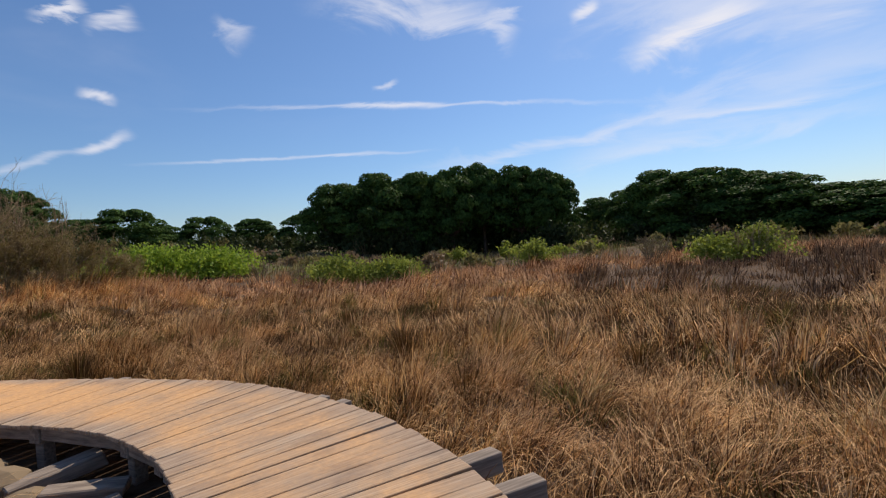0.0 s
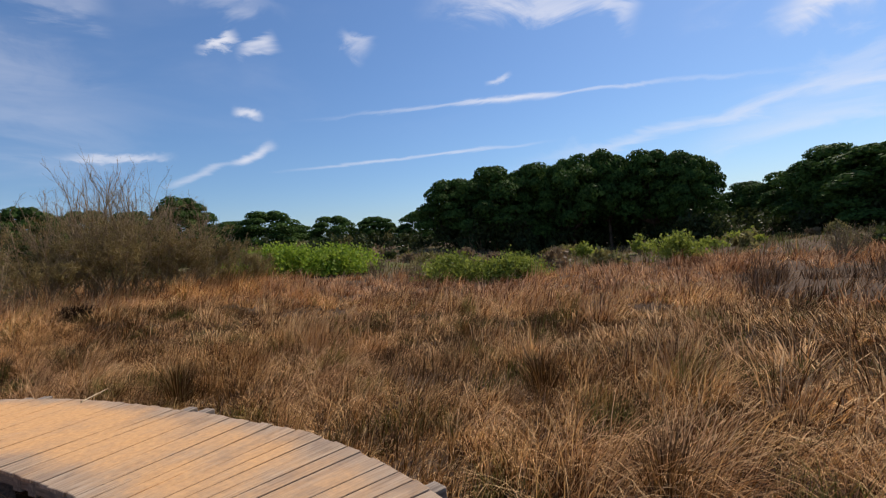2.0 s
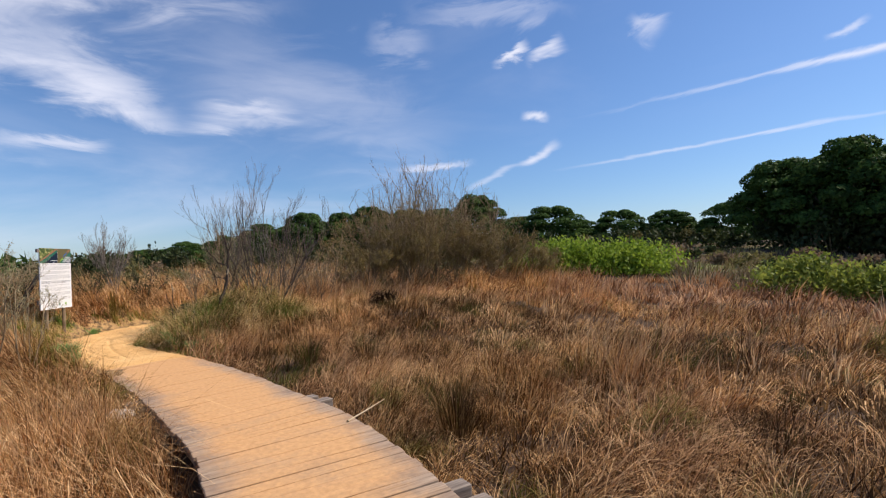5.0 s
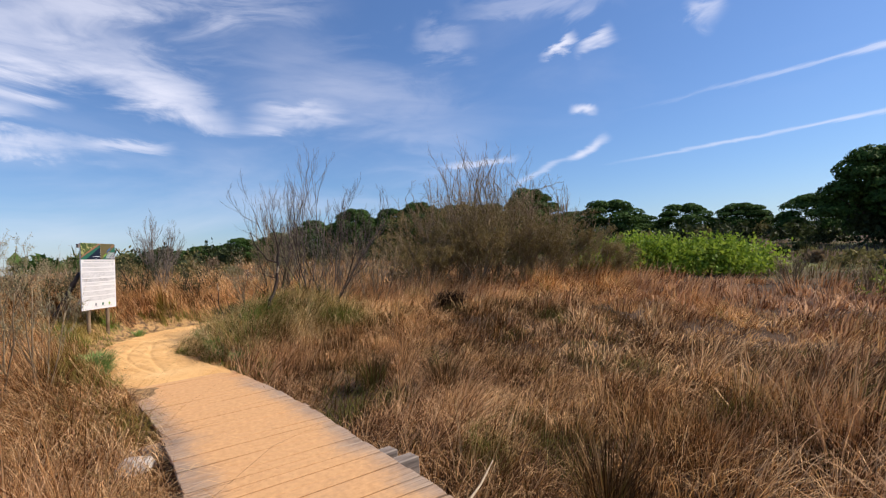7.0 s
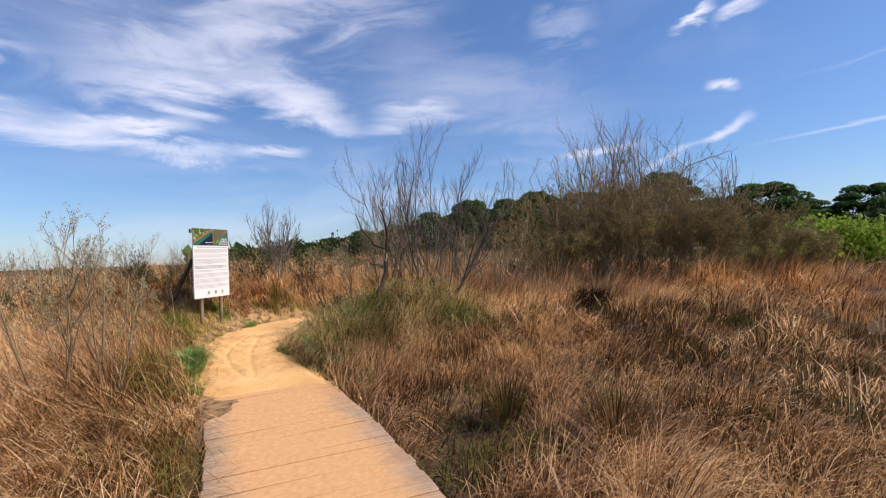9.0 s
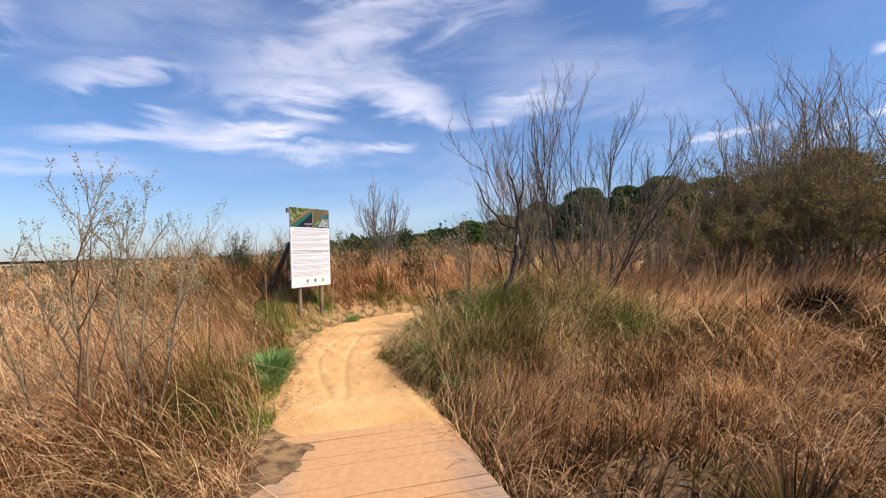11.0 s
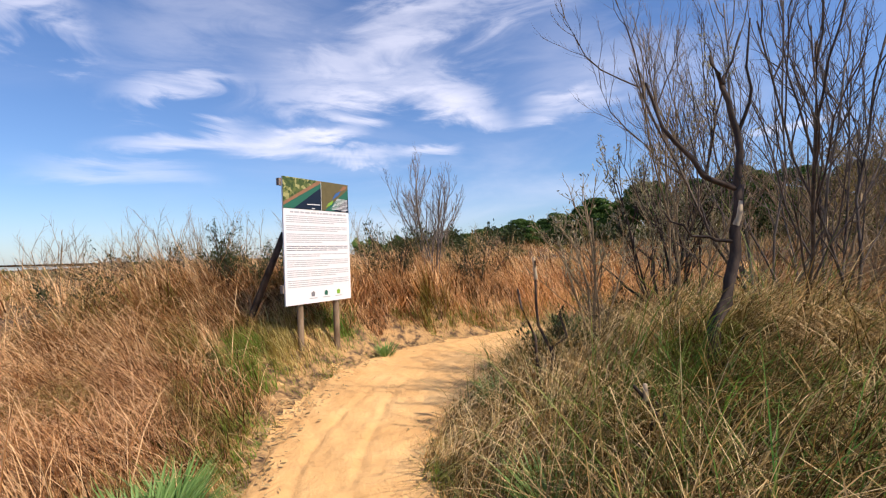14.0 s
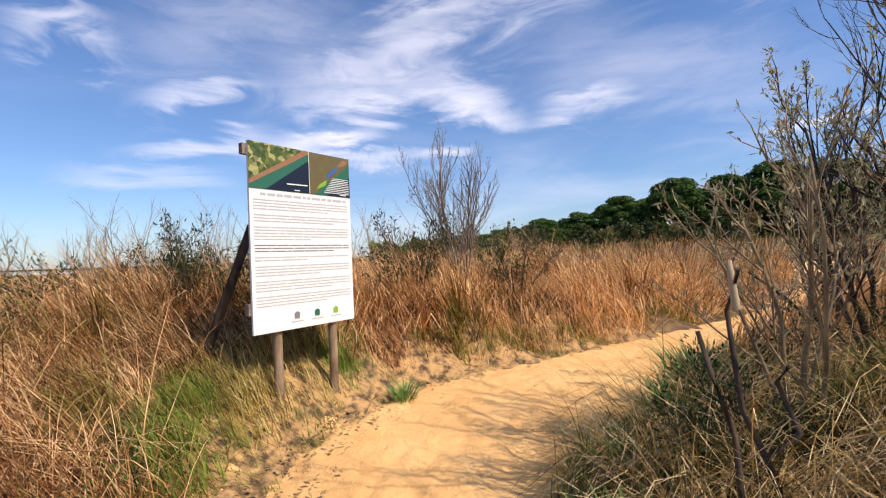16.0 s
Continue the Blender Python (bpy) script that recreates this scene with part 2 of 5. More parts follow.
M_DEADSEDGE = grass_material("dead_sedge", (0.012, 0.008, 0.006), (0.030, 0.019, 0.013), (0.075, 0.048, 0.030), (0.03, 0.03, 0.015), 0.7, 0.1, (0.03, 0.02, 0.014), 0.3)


def ground_build(k):
    p = k.pos()
    a, b = k.noise(p, 0.35, 5.0, 0.6), k.noise(p, 7.0, 6.0, 0.65)
    c = k.ramp(k.math("ADD", k.math("MULTIPLY", a, 0.6), k.math("MULTIPLY", b, 0.4)), (0.3, (0.045, 0.028, 0.018)), (0.5, (0.095, 0.06, 0.038)), (0.72, (0.16, 0.11, 0.07)))
    g = k.step(k.noise(p, 0.09, 4.0, 0.6), 0.5, 0.62)
    far = k.node("ShaderNodeVectorMath", operation="LENGTH")
    k.put(far.inputs[0], p)
    c = k.mix(k.math("MULTIPLY", g, k.step(far.outputs["Value"], 28, 45)), c, (0.13, 0.13, 0.05))
    near = k.node("ShaderNodeVectorMath", operation="DISTANCE")
    k.put(near.inputs[0], p)
    near.inputs[1].default_value = (-17.5, 5.6, 0.2)
    sandy = k.math("MULTIPLY", k.step(near.outputs["Value"], 6.8, 4.0), k.step(b, 0.35, 0.6))
    c = k.mix(sandy, c, (0.48, 0.29, 0.12))
    return k.surface(c, 0.95, k.bump(b, 0.7, 0.05), spec=0.1)


M_GROUND = material("ground", ground_build)


def sand_build(k):
    p = k.pos()
    a, b, g = k.noise(p, 1.3, 4.0, 0.6), k.noise(p, 14.0, 6.0, 0.7), k.noise(p, 160.0, 2.0, 0.6)
    c = k.ramp(a, (0.3, (0.66, 0.365, 0.135)), (0.55, (0.76, 0.45, 0.18)), (0.75, (0.81, 0.515, 0.225)))
    c = k.mix(k.math("MULTIPLY", k.step(b, 0.52, 0.72), 0.4), c, (0.50, 0.27, 0.10))
    c = k.mix(k.math("MULTIPLY", k.step(g, 0.55, 0.7), 0.25), c, (0.42, 0.25, 0.12))
    h = k.math("ADD", k.math("MULTIPLY", b, 0.8), k.math("MULTIPLY", g, 0.12))
    return k.surface(c, 0.95, k.bump(h, 0.8, 0.035), spec=0.1)


M_SAND = material("sand", sand_build)


def plank_build(k):
    p, q, r = k.pos(), k.local(), k.chance()
    sep = k.node("ShaderNodeSeparateXYZ")
    k.put(sep.inputs[0], q)
    w = k.node("ShaderNodeSeparateXYZ")
    k.put(w.inputs[0], p)
    shift = k.node("ShaderNodeCombineXYZ")
    k.put(shift.inputs[2], k.math("MULTIPLY", r, 37.0))
    add = k.node("ShaderNodeVectorMath", operation="ADD")
    k.put(add.inputs[0], q)
    k.put(add.inputs[1], shift.outputs[0])
    grain = k.noise(add.outputs[0], 9.0, 7.0, 0.65, stretch=(0.35, 6.0, 1.0), distort=0.6)
    blot = k.noise(add.outputs[0], 3.2, 5.0, 0.6)
    wood = k.ramp(grain, (0.30, (0.17, 0.115, 0.078)), (0.5, (0.36, 0.26, 0.18)), (0.7, (0.50, 0.39, 0.29)))
    wood = k.mix(k.math("MULTIPLY", k.step(blot, 0.5, 0.66), 0.6), wood, (0.19, 0.135, 0.10))
    wood = k.mix(k.math("MULTIPLY", r, 0.35), wood, (0.28, 0.185, 0.13))
    # blown sand lies along the middle and thickens towards the track's end
    edge = k.step(k.math("ABSOLUTE", sep.outputs[0]), 0.52, 0.22)
    end = k.step(w.outputs[0], 1.0, -11.0)
    dust = k.noise(p, 1.6, 5.0, 0.6)
    fine = k.noise(p, 18.0, 4.0, 0.65)
    amount = k.math("ADD", k.math("MULTIPLY", edge, k.math("ADD", 0.20, k.math("MULTIPLY", end, 0.85))), k.math("MULTIPLY", k.math("SUBTRACT", dust, 0.5), 1.5))
    amount = k.math("ADD", amount, k.math("MULTIPLY", k.math("SUBTRACT", fine, 0.5), 0.5))
    sand = k.ramp(fine, (0.35, (0.56, 0.30, 0.125)), (0.65, (0.67, 0.375, 0.165)))
    c = k.mix(k.math("MULTIPLY", k.math("MAXIMUM", k.step(amount, -0.15, 0.95), k.step(k.math("ADD", w.outputs[0], k.math("MULTIPLY", dust, 1.2)), -10.6, -12.2)), 0.93), wood, sand)
    return k.surface(c, 0.88, k.bump(grain, 0.5, 0.006), spec=0.2)


M_PLANK = material("weathered_plank", plank_build)


def beam_build(k):
    q = k.local()
    g = k.noise(q, 6.0, 6.0, 0.65, stretch=(0.5, 5.0, 5.0))
    c = k.ramp(g, (0.3, (0.11, 0.085, 0.07)), (0.55, (0.27, 0.215, 0.17)), (0.75, (0.40, 0.33, 0.26)))
    return k.surface(c, 0.9, k.bump(g, 0.5, 0.01), spec=0.2)


M_BEAM = material("grey_beam", beam_build)


def bark_material(name, dark, light, scale=14.0):
    def build(k):
        g = k.noise(k.pos(), scale, 5.0, 0.65, stretch=(1, 1, 0.3))
        return k.surface(k.ramp(g, (0.35, dark), (0.65, light)), 0.9, k.bump(g, 0.6, 0.01), spec=0.15)
    return material(name, build)


M_BARK = bark_material("dark_bark", (0.03, 0.022, 0.017), (0.09, 0.065, 0.05))
M_TWIG = bark_material("grey_twig", (0.10, 0.085, 0.07), (0.24, 0.20, 0.165))
M_GREYBARK = bark_material("grey_bark", (0.055, 0.043, 0.034), (0.16, 0.125, 0.10))
M_BROWNTWIG = bark_material("brown_twig", (0.15, 0.105, 0.06), (0.34, 0.25, 0.145))
M_SPLIT = bark_material("split_wood", (0.32, 0.24, 0.15), (0.55, 0.43, 0.28))
M_PINEBARK = bark_material("pine_bark", (0.06, 0.04, 0.03), (0.17, 0.11, 0.08), 4.0)


def leaf_material(name, dark, mid, light, scale, through=0.35, spec=0.2):
    def build(k):
        v = k.math("ADD", k.math("MULTIPLY", k.noise(k.pos(), scale, 3.0, 0.6), 0.7), k.math("MULTIPLY", k.island(), 0.4))
        return k.leaf(k.ramp(v, (0.35, dark), (0.55, mid), (0.85, light)), through, 0.6, spec)
    return material(name, build)


M_NEEDLE = leaf_material("pine_needles", (0.026, 0.05, 0.013), (0.058, 0.105, 0.024), (0.11, 0.18, 0.042), 0.35, 0.22, 0.04)
M_BRIGHT = leaf_material("bright_leaves", (0.14, 0.21, 0.02), (0.25, 0.35, 0.035), (0.40, 0.48, 0.065), 0.8, 0.42)
M_YELLOW = leaf_material("yellow_green_leaves", (0.13, 0.16, 0.025), (0.24, 0.28, 0.045), (0.36, 0.38, 0.08), 0.8, 0.45)
M_OLIVE = leaf_material("olive_leaves", (0.11, 0.095, 0.035), (0.21, 0.185, 0.065), (0.33, 0.28, 0.11), 0.8, 0.4)
M_THICKET = leaf_material("thicket_leaves", (0.12, 0.085, 0.032), (0.22, 0.165, 0.062), (0.36, 0.28, 0.11), 1.2, 0.4)
M_BROWNLEAF = leaf_material("brown_leaves", (0.13, 0.085, 0.05), (0.24, 0.165, 0.095), (0.38, 0.28, 0.16), 0.8, 0.35)
M_DARKLEAF = leaf_material("dark_leaves", (0.025, 0.035, 0.012), (0.05, 0.065, 0.02), (0.10, 0.12, 0.04), 1.2, 0.3)
M_BUD = leaf_material("grey_green_buds", (0.22, 0.20, 0.10), (0.38, 0.34, 0.19), (0.58, 0.53, 0.33), 5.0, 0.4)
M_FRESH = leaf_material("fresh_leaves", (0.11, 0.21, 0.05), (0.20, 0.34, 0.09), (0.34, 0.48, 0.17), 4.0, 0.4)
M_LITTER = leaf_material("dry_litter", (0.16, 0.11, 0.045), (0.28, 0.195, 0.08), (0.46, 0.33, 0.15), 6.0, 0.15)


def plain(name, colour, rough=0.6, spec=0.3, vary=0.12, scale=12.0):
    def build(k):
        n = k.noise(k.pos(), scale, 5.0, 0.6)
        c = k.mix(k.math("MULTIPLY", n, vary * 2), colour, tuple(v * 0.6 for v in colour))
        return k.surface(c, k.math("ADD", rough - 0.08, k.math("MULTIPLY", n, 0.16)), spec=spec)
    return material(name, build)


M_WHITE = plain("sign_white", (0.80, 0.79, 0.77), 0.45, 0.4, 0.05, 3.0)
M_INK = plain("sign_ink", (0.47, 0.47, 0.47), 0.6)
M_INKDARK = plain("sign_dark_ink", (0.20, 0.20, 0.21), 0.6)
M_NAVY = plain("sign_navy", (0.012, 0.022, 0.04), 0.4)
M_TEAL = plain("sign_teal", (0.03, 0.14, 0.09), 0.4)
M_LIME = plain("sign_lime", (0.22, 0.42, 0.05), 0.4)
M_SEABLUE = plain("sign_blue", (0.05, 0.13, 0.32), 0.4)
M_COAST = plain("sign_coast", (0.33, 0.17, 0.09), 0.5, vary=0.4, scale=20.0)
M_POST = bark_material("post_wood", (0.15, 0.10, 0.06), (0.34, 0.25, 0.16), 10.0)


def fields_build(k):
    q = k.local()
    v = k.node("ShaderNodeTexVoronoi")
    v.inputs["Scale"].default_value = 26.0
    k.put(v.inputs["Vector"], q)
    s = k.node("ShaderNodeSeparateColor")
    k.put(s.inputs[0], v.outputs["Color"])
    c = k.ramp(s.outputs[0], (0.0, (0.035, 0.07, 0.02)), (0.45, (0.09, 0.13, 0.035)), (0.7, (0.20, 0.22, 0.06)), (0.92, (0.48, 0.45, 0.18)))
    n = k.noise(q, 40.0, 4.0, 0.6)
    return k.surface(k.mix(k.math("MULTIPLY", n, 0.5), c, (0.05, 0.07, 0.025)), 0.4)


M_FIELDS = material("sign_fields", fields_build)
M_LAND = plain("sign_land", (0.17, 0.14, 0.06), 0.4, vary=0.5, scale=14.0)
M_BROWNSTONE = plain("brown_stone", (0.26, 0.19, 0.12), 0.9, 0.1, 0.45, 9.0)
M_STONE = plain("pale_stone", (0.62, 0.58, 0.52), 0.8, vary=0.25)


def water_build(k):
    n = k.noise(k.pos(), 0.8, 3.0, 0.5)
    return k.surface((0.16, 0.20, 0.22), 0.25, k.bump(n, 0.25, 0.05), spec=0.5)


M_WATER = material("lagoon_water", water_build)


# ---- the lie of the land ----
rng = np.random.default_rng(7)
DECK = np.array([(0.5, -4.5), (0.5, -1.0), (0.36, 1.2), (0.05, 2.6), (-0.5, 3.78), (-1.12, 4.66), (-1.85, 5.36), (-2.65, 5.87), (-3.5, 6.22), (-4.5, 6.42),
                 (-5.4, 6.54), (-6.3, 6.64), (-7.3, 6.68), (-8.5, 6.56), (-9.8, 6.42), (-11.0, 6.24), (-12.0, 6.03), (-12.8, 5.86)])
TRACK = np.array([(-12.0, 6.03), (-12.8, 5.86), (-13.6, 5.65), (-14.6, 5.4), (-15.6, 5.25), (-16.6, 5.28), (-17.5, 5.42), (-18.4, 5.82), (-19.2, 6.5), (-20.2, 7.6),
                  (-21.3, 9.0), (-22.9, 11.0), (-25.0, 13.2), (-29.0, 16.5), (-36.0, 21.0)])
TRACK_HALF = np.array([0.72, 0.74, 0.70, 0.62, 0.62, 0.74, 0.95, 1.05, 0.95, 0.78, 0.72, 0.75, 0.8, 0.9, 1.0])


def smooth(lo, hi, v):
    u = np.clip((np.asarray(v, float) - lo) / (hi - lo), 0, 1)
    return u * u * (3 - 2 * u)


def spline(points, step):
    """Points at even steps along a smooth line through the given ones, and the tangents there."""
    p = np.vstack([2 * points[0] - points[1], points, 2 * points[-1] - points[-2]])
    out = []
    for i in range(1, len(p) - 2):
        for u in np.linspace(0, 1, 24, endpoint=False):
            a, b, c, d = p[i - 1], p[i], p[i + 1], p[i + 2]
            out.append(0.5 * (2 * b + (c - a) * u + (2 * a - 5 * b + 4 * c - d) * u * u + (3 * b - a - 3 * c + d) * u ** 3))
    out = np.array(out + [points[-1]])
    s = np.r_[0, np.cumsum(np.linalg.norm(np.diff(out, axis=0), axis=1))]
    at = np.arange(0, s[-1], step)
    q = np.stack([np.interp(at, s, out[:, 0]), np.interp(at, s, out[:, 1])], 1)
    t = np.gradient(q, axis=0)
    return q, t / np.linalg.norm(t, axis=1)[:, None]


DECK_LINE, DECK_TAN = spline(DECK, 0.1)
TRACK_LINE, TRACK_TAN = spline(TRACK, 0.1)


def wobble(x, y, scale, seed):
    """A smooth field about -1 to 1, of bumps about scale metres across."""
    r = np.random.default_rng(seed)
    v = np.zeros_like(np.asarray(x, float))
    for i in range(6):
        a, f, ph = r.uniform(0, 2 * np.pi), r.uniform(0.6, 1.6) / scale * 2.2, r.uniform(0, 6.28)
        v += np.sin((x * np.cos(a) + y * np.sin(a)) * f + ph)
    return v / 3.0


def nearest(line, tan, x, y):
    """Distance to a line, which side (left of the way: plus), and the index along it."""
    d, side, idx = np.empty(len(x)), np.empty(len(x)), np.empty(len(x), int)
    for i in range(0, len(x), 20000):
        dx, dy = x[i:i + 20000, None] - line[None, ::2, 0], y[i:i + 20000, None] - line[None, ::2, 1]
        q = dx * dx + dy * dy
        k = np.argmin(q, 1)
        rows = np.arange(len(k))
        d[i:i + 20000] = np.sqrt(q[rows, k])
        side[i:i + 20000] = tan[::2][k, 0] * dy[rows, k] - tan[::2][k, 1] * dx[rows, k]
        idx[i:i + 20000] = np.minimum(2 * k, len(line) - 1)
    return d, side, idx


TRACK_S = np.r_[0, np.cumsum(np.linalg.norm(np.diff(TRACK, axis=0), axis=1))]


def track_half(idx):
    return np.interp(idx * 0.1, TRACK_S, TRACK_HALF)


def land(x, y):
    """Height of the bare ground."""
    x, y = np.asarray(x, float).ravel(), np.asarray(y, float).ravel()
    north = smooth(-1.0, 1.0, y - np.interp(x, [-40, -22, -19, -16, -12, -7, -3, 0, 3], [16, 9.5, 6.3, 5.3, 6, 6.7, 5.9, 3.5, 0]))
    west = smooth(-9.5, -14.5, x)
    marsh = -0.50 + 0.55 * west + 0.30 * smooth(-14, -22, x)
    heath = -0.42 + 0.55 * smooth(-6.0, -14.0, x) + 0.45 * smooth(-14.5, -20, x)
    z = heath + (marsh - heath) * north
    z += 0.68 * np.exp(-(((x + 15.6) / 1.7) ** 2 + ((y - 8.1) / 1.25) ** 2))
    z += 0.25 * np.exp(-(((x + 14.2) / 1.6) ** 2 + ((y - 11.6) / 1.6) ** 2))
    z += 0.40 * np.exp(-(((x + 21.5) / 1.6) ** 2 + ((y - 4.8) / 1.4) ** 2))
    z += 0.25 * np.exp(-(((x + 19.0) / 1.4) ** 2 + ((y - 2.6) / 1.5) ** 2))
    z += 0.07 * wobble(x, y, 2.2, 3) * smooth(0.2, 1.5, np.abs(z + 9))
    far = -0.75 * x + 0.45 * y
    z += 1.7 * smooth(26, 70, far) + 0.25 * smooth(24, 50, y) * wobble(x, y, 9.0, 5)
    z += -0.9 * smooth(60, 160, -y)
    d, _, idx = nearest(TRACK_LINE, TRACK_TAN, x, y)
    on = smooth(0.9, 0.0, d - track_half(idx)) * smooth(-11.6, -13.2, x)
    level = 0.02 + 0.05 * smooth(-14, -20, x) + 0.6 * smooth(-24, -40, x)
    return z + (level - 0.05 - z) * on


def link_mesh(name, verts, faces, mat, parent=None, label="", smooth_faces=False):
    me = bpy.data.meshes.new(name)
    me.from_pydata([tuple(v) for v in verts], [], faces)
    return link_data(name, me, mat, parent, label, smooth_faces)


def link_data(name, me, mat, parent=None, label="", smooth_faces=False):
    if mat is not None and not me.materials:
        me.materials.append(mat)
    if smooth_faces:
        me.polygons.foreach_set("use_smooth", np.ones(len(me.polygons), bool))
    ob = new(name, me)
    if parent is not None:
        ob.parent = parent
    if label:
        ob["label"] = label
    return ob


def array_mesh(name, verts, faces):
    """A mesh from arrays of vertices and of equal-sided faces (one array a kind)."""
    me = bpy.data.meshes.new(name)
    loops = np.concatenate([f.ravel() for f in faces]).astype(np.int32)
    sizes = np.concatenate([np.full(len(f), f.shape[1], np.int32) for f in faces])
    me.vertices.add(len(verts))
    me.vertices.foreach_set("co", np.ascontiguousarray(verts, np.float32).ravel())
    me.loops.add(len(loops))
    me.loops.foreach_set("vertex_index", loops)
    me.polygons.add(len(sizes))
    me.polygons.foreach_set("loop_start", np.r_[0, np.cumsum(sizes)[:-1]].astype(np.int32))
    me.update(calc_edges=True)
    return me


def thing(name, place, label, category, group=""):
    ob = new(name)
    ob.location = place
    return tagged(ob, label, category, group)


def box_mesh(name, size, bevel=0.0, jitter=0.0, seed=0):
    """A bevelled block about its centre, its corners moved a little."""
    bm = bmesh.new()
    bmesh.ops.create_cube(bm, size=1.0)
    r = random.Random(seed)
    for v in bm.verts:
        v.co = Vector((v.co.x * size[0] + r.uniform(-jitter, jitter), v.co.y * size[1] + r.uniform(-jitter, jitter) * 0.4, v.co.z * size[2] + r.uniform(-jitter, jitter) * 0.3))
    if bevel:
        bmesh.ops.bevel(bm, geom=bm.edges[:], offset=bevel, segments=1, affect="EDGES")
    me = bpy.data.meshes.new(name)
    bm.to_mesh(me)
    bm.free()
    return me


# ground: one sheet to the horizon, finest round the walk
def graded(n, centre, near, reach):
    u = np.linspace(-1, 1, n)
    k = 9.0
    v = np.sinh(u * k) / np.sinh(k)
    w = near * u
    return centre + w + (reach - near) * v


gx, gy = graded(210, -9.0, 22.0, 3500.0), graded(210, 10.0, 22.0, 3500.0)
GX, GY = np.meshgrid(gx, gy, indexing="ij")
gz = land(GX, GY)
ni, nj = GX.shape
ids = np.arange(ni * nj).reshape(ni, nj)
quads = np.stack([ids[:-1, :-1], ids[1:, :-1], ids[1:, 1:], ids[:-1, 1:]], -1).reshape(-1, 4)
ground = link_data("ground", array_mesh("ground", np.stack([GX.ravel(), GY.ravel(), gz], 1), [quads]), M_GROUND, smooth_faces=True)
tagged(ground, "brown peaty marsh ground under dry grass", "ground", kind="structure")

# sand track: a strip with trodden relief and two wheel ruts
line, tan = spline(TRACK, 0.05)
across = np.linspace(-1.75, 1.75, 81)
half = np.interp(np.arange(len(line)) * 0.05, TRACK_S, TRACK_HALF)
nrm = np.stack([-tan[:, 1], tan[:, 0]], 1)
SX = line[:, None, 0] + nrm[:, None, 0] * across[None] * half[:, None]
SY = line[:, None, 1] + nrm[:, None, 1] * across[None] * half[:, None]
r1 = np.abs(across)[None] + 0.06 * wobble(SX, SY, 0.5, 21) + 0.05 * wobble(SX, SY, 0.16, 22)
SZ = 0.022 + 0.05 * smooth(-14, -20, SX) + 0.6 * smooth(-24, -40, SX)
SZ = SZ + 0.006 * wobble(SX, SY, 0.22, 23) * smooth(-12.6, -14, SX) + 0.007 * wobble(SX, SY, 0.1, 24) * smooth(-13, -15, SX)
rut = np.exp(-((across[None] * half[:, None] - 0.10 * np.sin(line[:, None, 0] * 0.9)) / 0.03) ** 2) + np.exp(-((across[None] * half[:, None] - 0.17 - 0.12 * np.sin(line[:, None, 0] * 0.7)) / 0.03) ** 2)
SZ = SZ - 0.018 * rut * smooth(-13.0, -13.8, SX) * smooth(-18.5, -16.5, SX)
# footprints
for i in range(800):
    fx, fy = TRACK_LINE[rng.integers(14, 110)] + rng.normal(0, 0.5, 2)
    a = rng.uniform(0, 3.14)
    du, dv = (SX - fx) * np.cos(a) + (SY - fy) * np.sin(a), -(SX - fx) * np.sin(a) + (SY - fy) * np.cos(a)
    e = (du / 0.11) ** 2 + (dv / 0.05) ** 2
    SZ = SZ + rng.uniform(0.002, 0.010) * (0.5 * np.exp(-((np.sqrt(e) - 1.5) / 0.4) ** 2) - np.exp(-e))
# past its edges it thins out in tongues over the ground
EDGE = land(SX, SY).reshape(SX.shape)
rag = np.abs(across)[None] + 0.16 * wobble(SX, SY, 0.7, 27) + 0.10 * wobble(SX, SY, 0.25, 28)
out = smooth(0.85, 1.05, r1)
SZ = SZ * (1 - out) + (EDGE + 0.014 - 0.10 * smooth(1.18, 1.34, rag)) * out
SZ = SZ - 0.4 * smooth(1.0, 1.1, np.abs(across)[None]) * smooth(-13.4, -12.4, SX)
# the sand runs out in a thin tongue over the last planks
SZ = SZ - 0.10 * smooth(-13.1, -12.2, SX + 0.25 * wobble(SX, SY, 0.6, 25))
mi, mj = SX.shape
ids = np.arange(mi * mj).reshape(mi, mj)
quads = np.stack([ids[:-1, :-1], ids[1:, :-1], ids[1:, 1:], ids[:-1, 1:]], -1).reshape(-1, 4)
sand = link_data("sand_track", array_mesh("sand_track", np.stack([SX.ravel(), SY.ravel(), SZ.ravel()], 1), [quads]), M_SAND, smooth_faces=True)
tagged(sand, "trodden orange sand track with footprints and wheel ruts", "path", kind="structure")

# lagoon seen low beyond the grass
lag = []
for k in range(40):
    a = 2 * math.pi * k / 40
    q = 1 + 0.18 * math.sin(3 * a) + 0.1 * math.sin(7 * a + 1)
    lag.append((-330 + 210 * q * math.cos(a), -120 + 90 * q * math.sin(a), 0.0))
LAGZ = float(np.max(land([v[0] for v in lag], [v[1] for v in lag]))) + 0.25
lagoon = link_mesh("water", [(v[0], v[1], LAGZ) for v in lag], [tuple(range(40))], M_WATER)
tagged(lagoon, "pale grey lagoon far beyond the grass", "water", kind="structure")


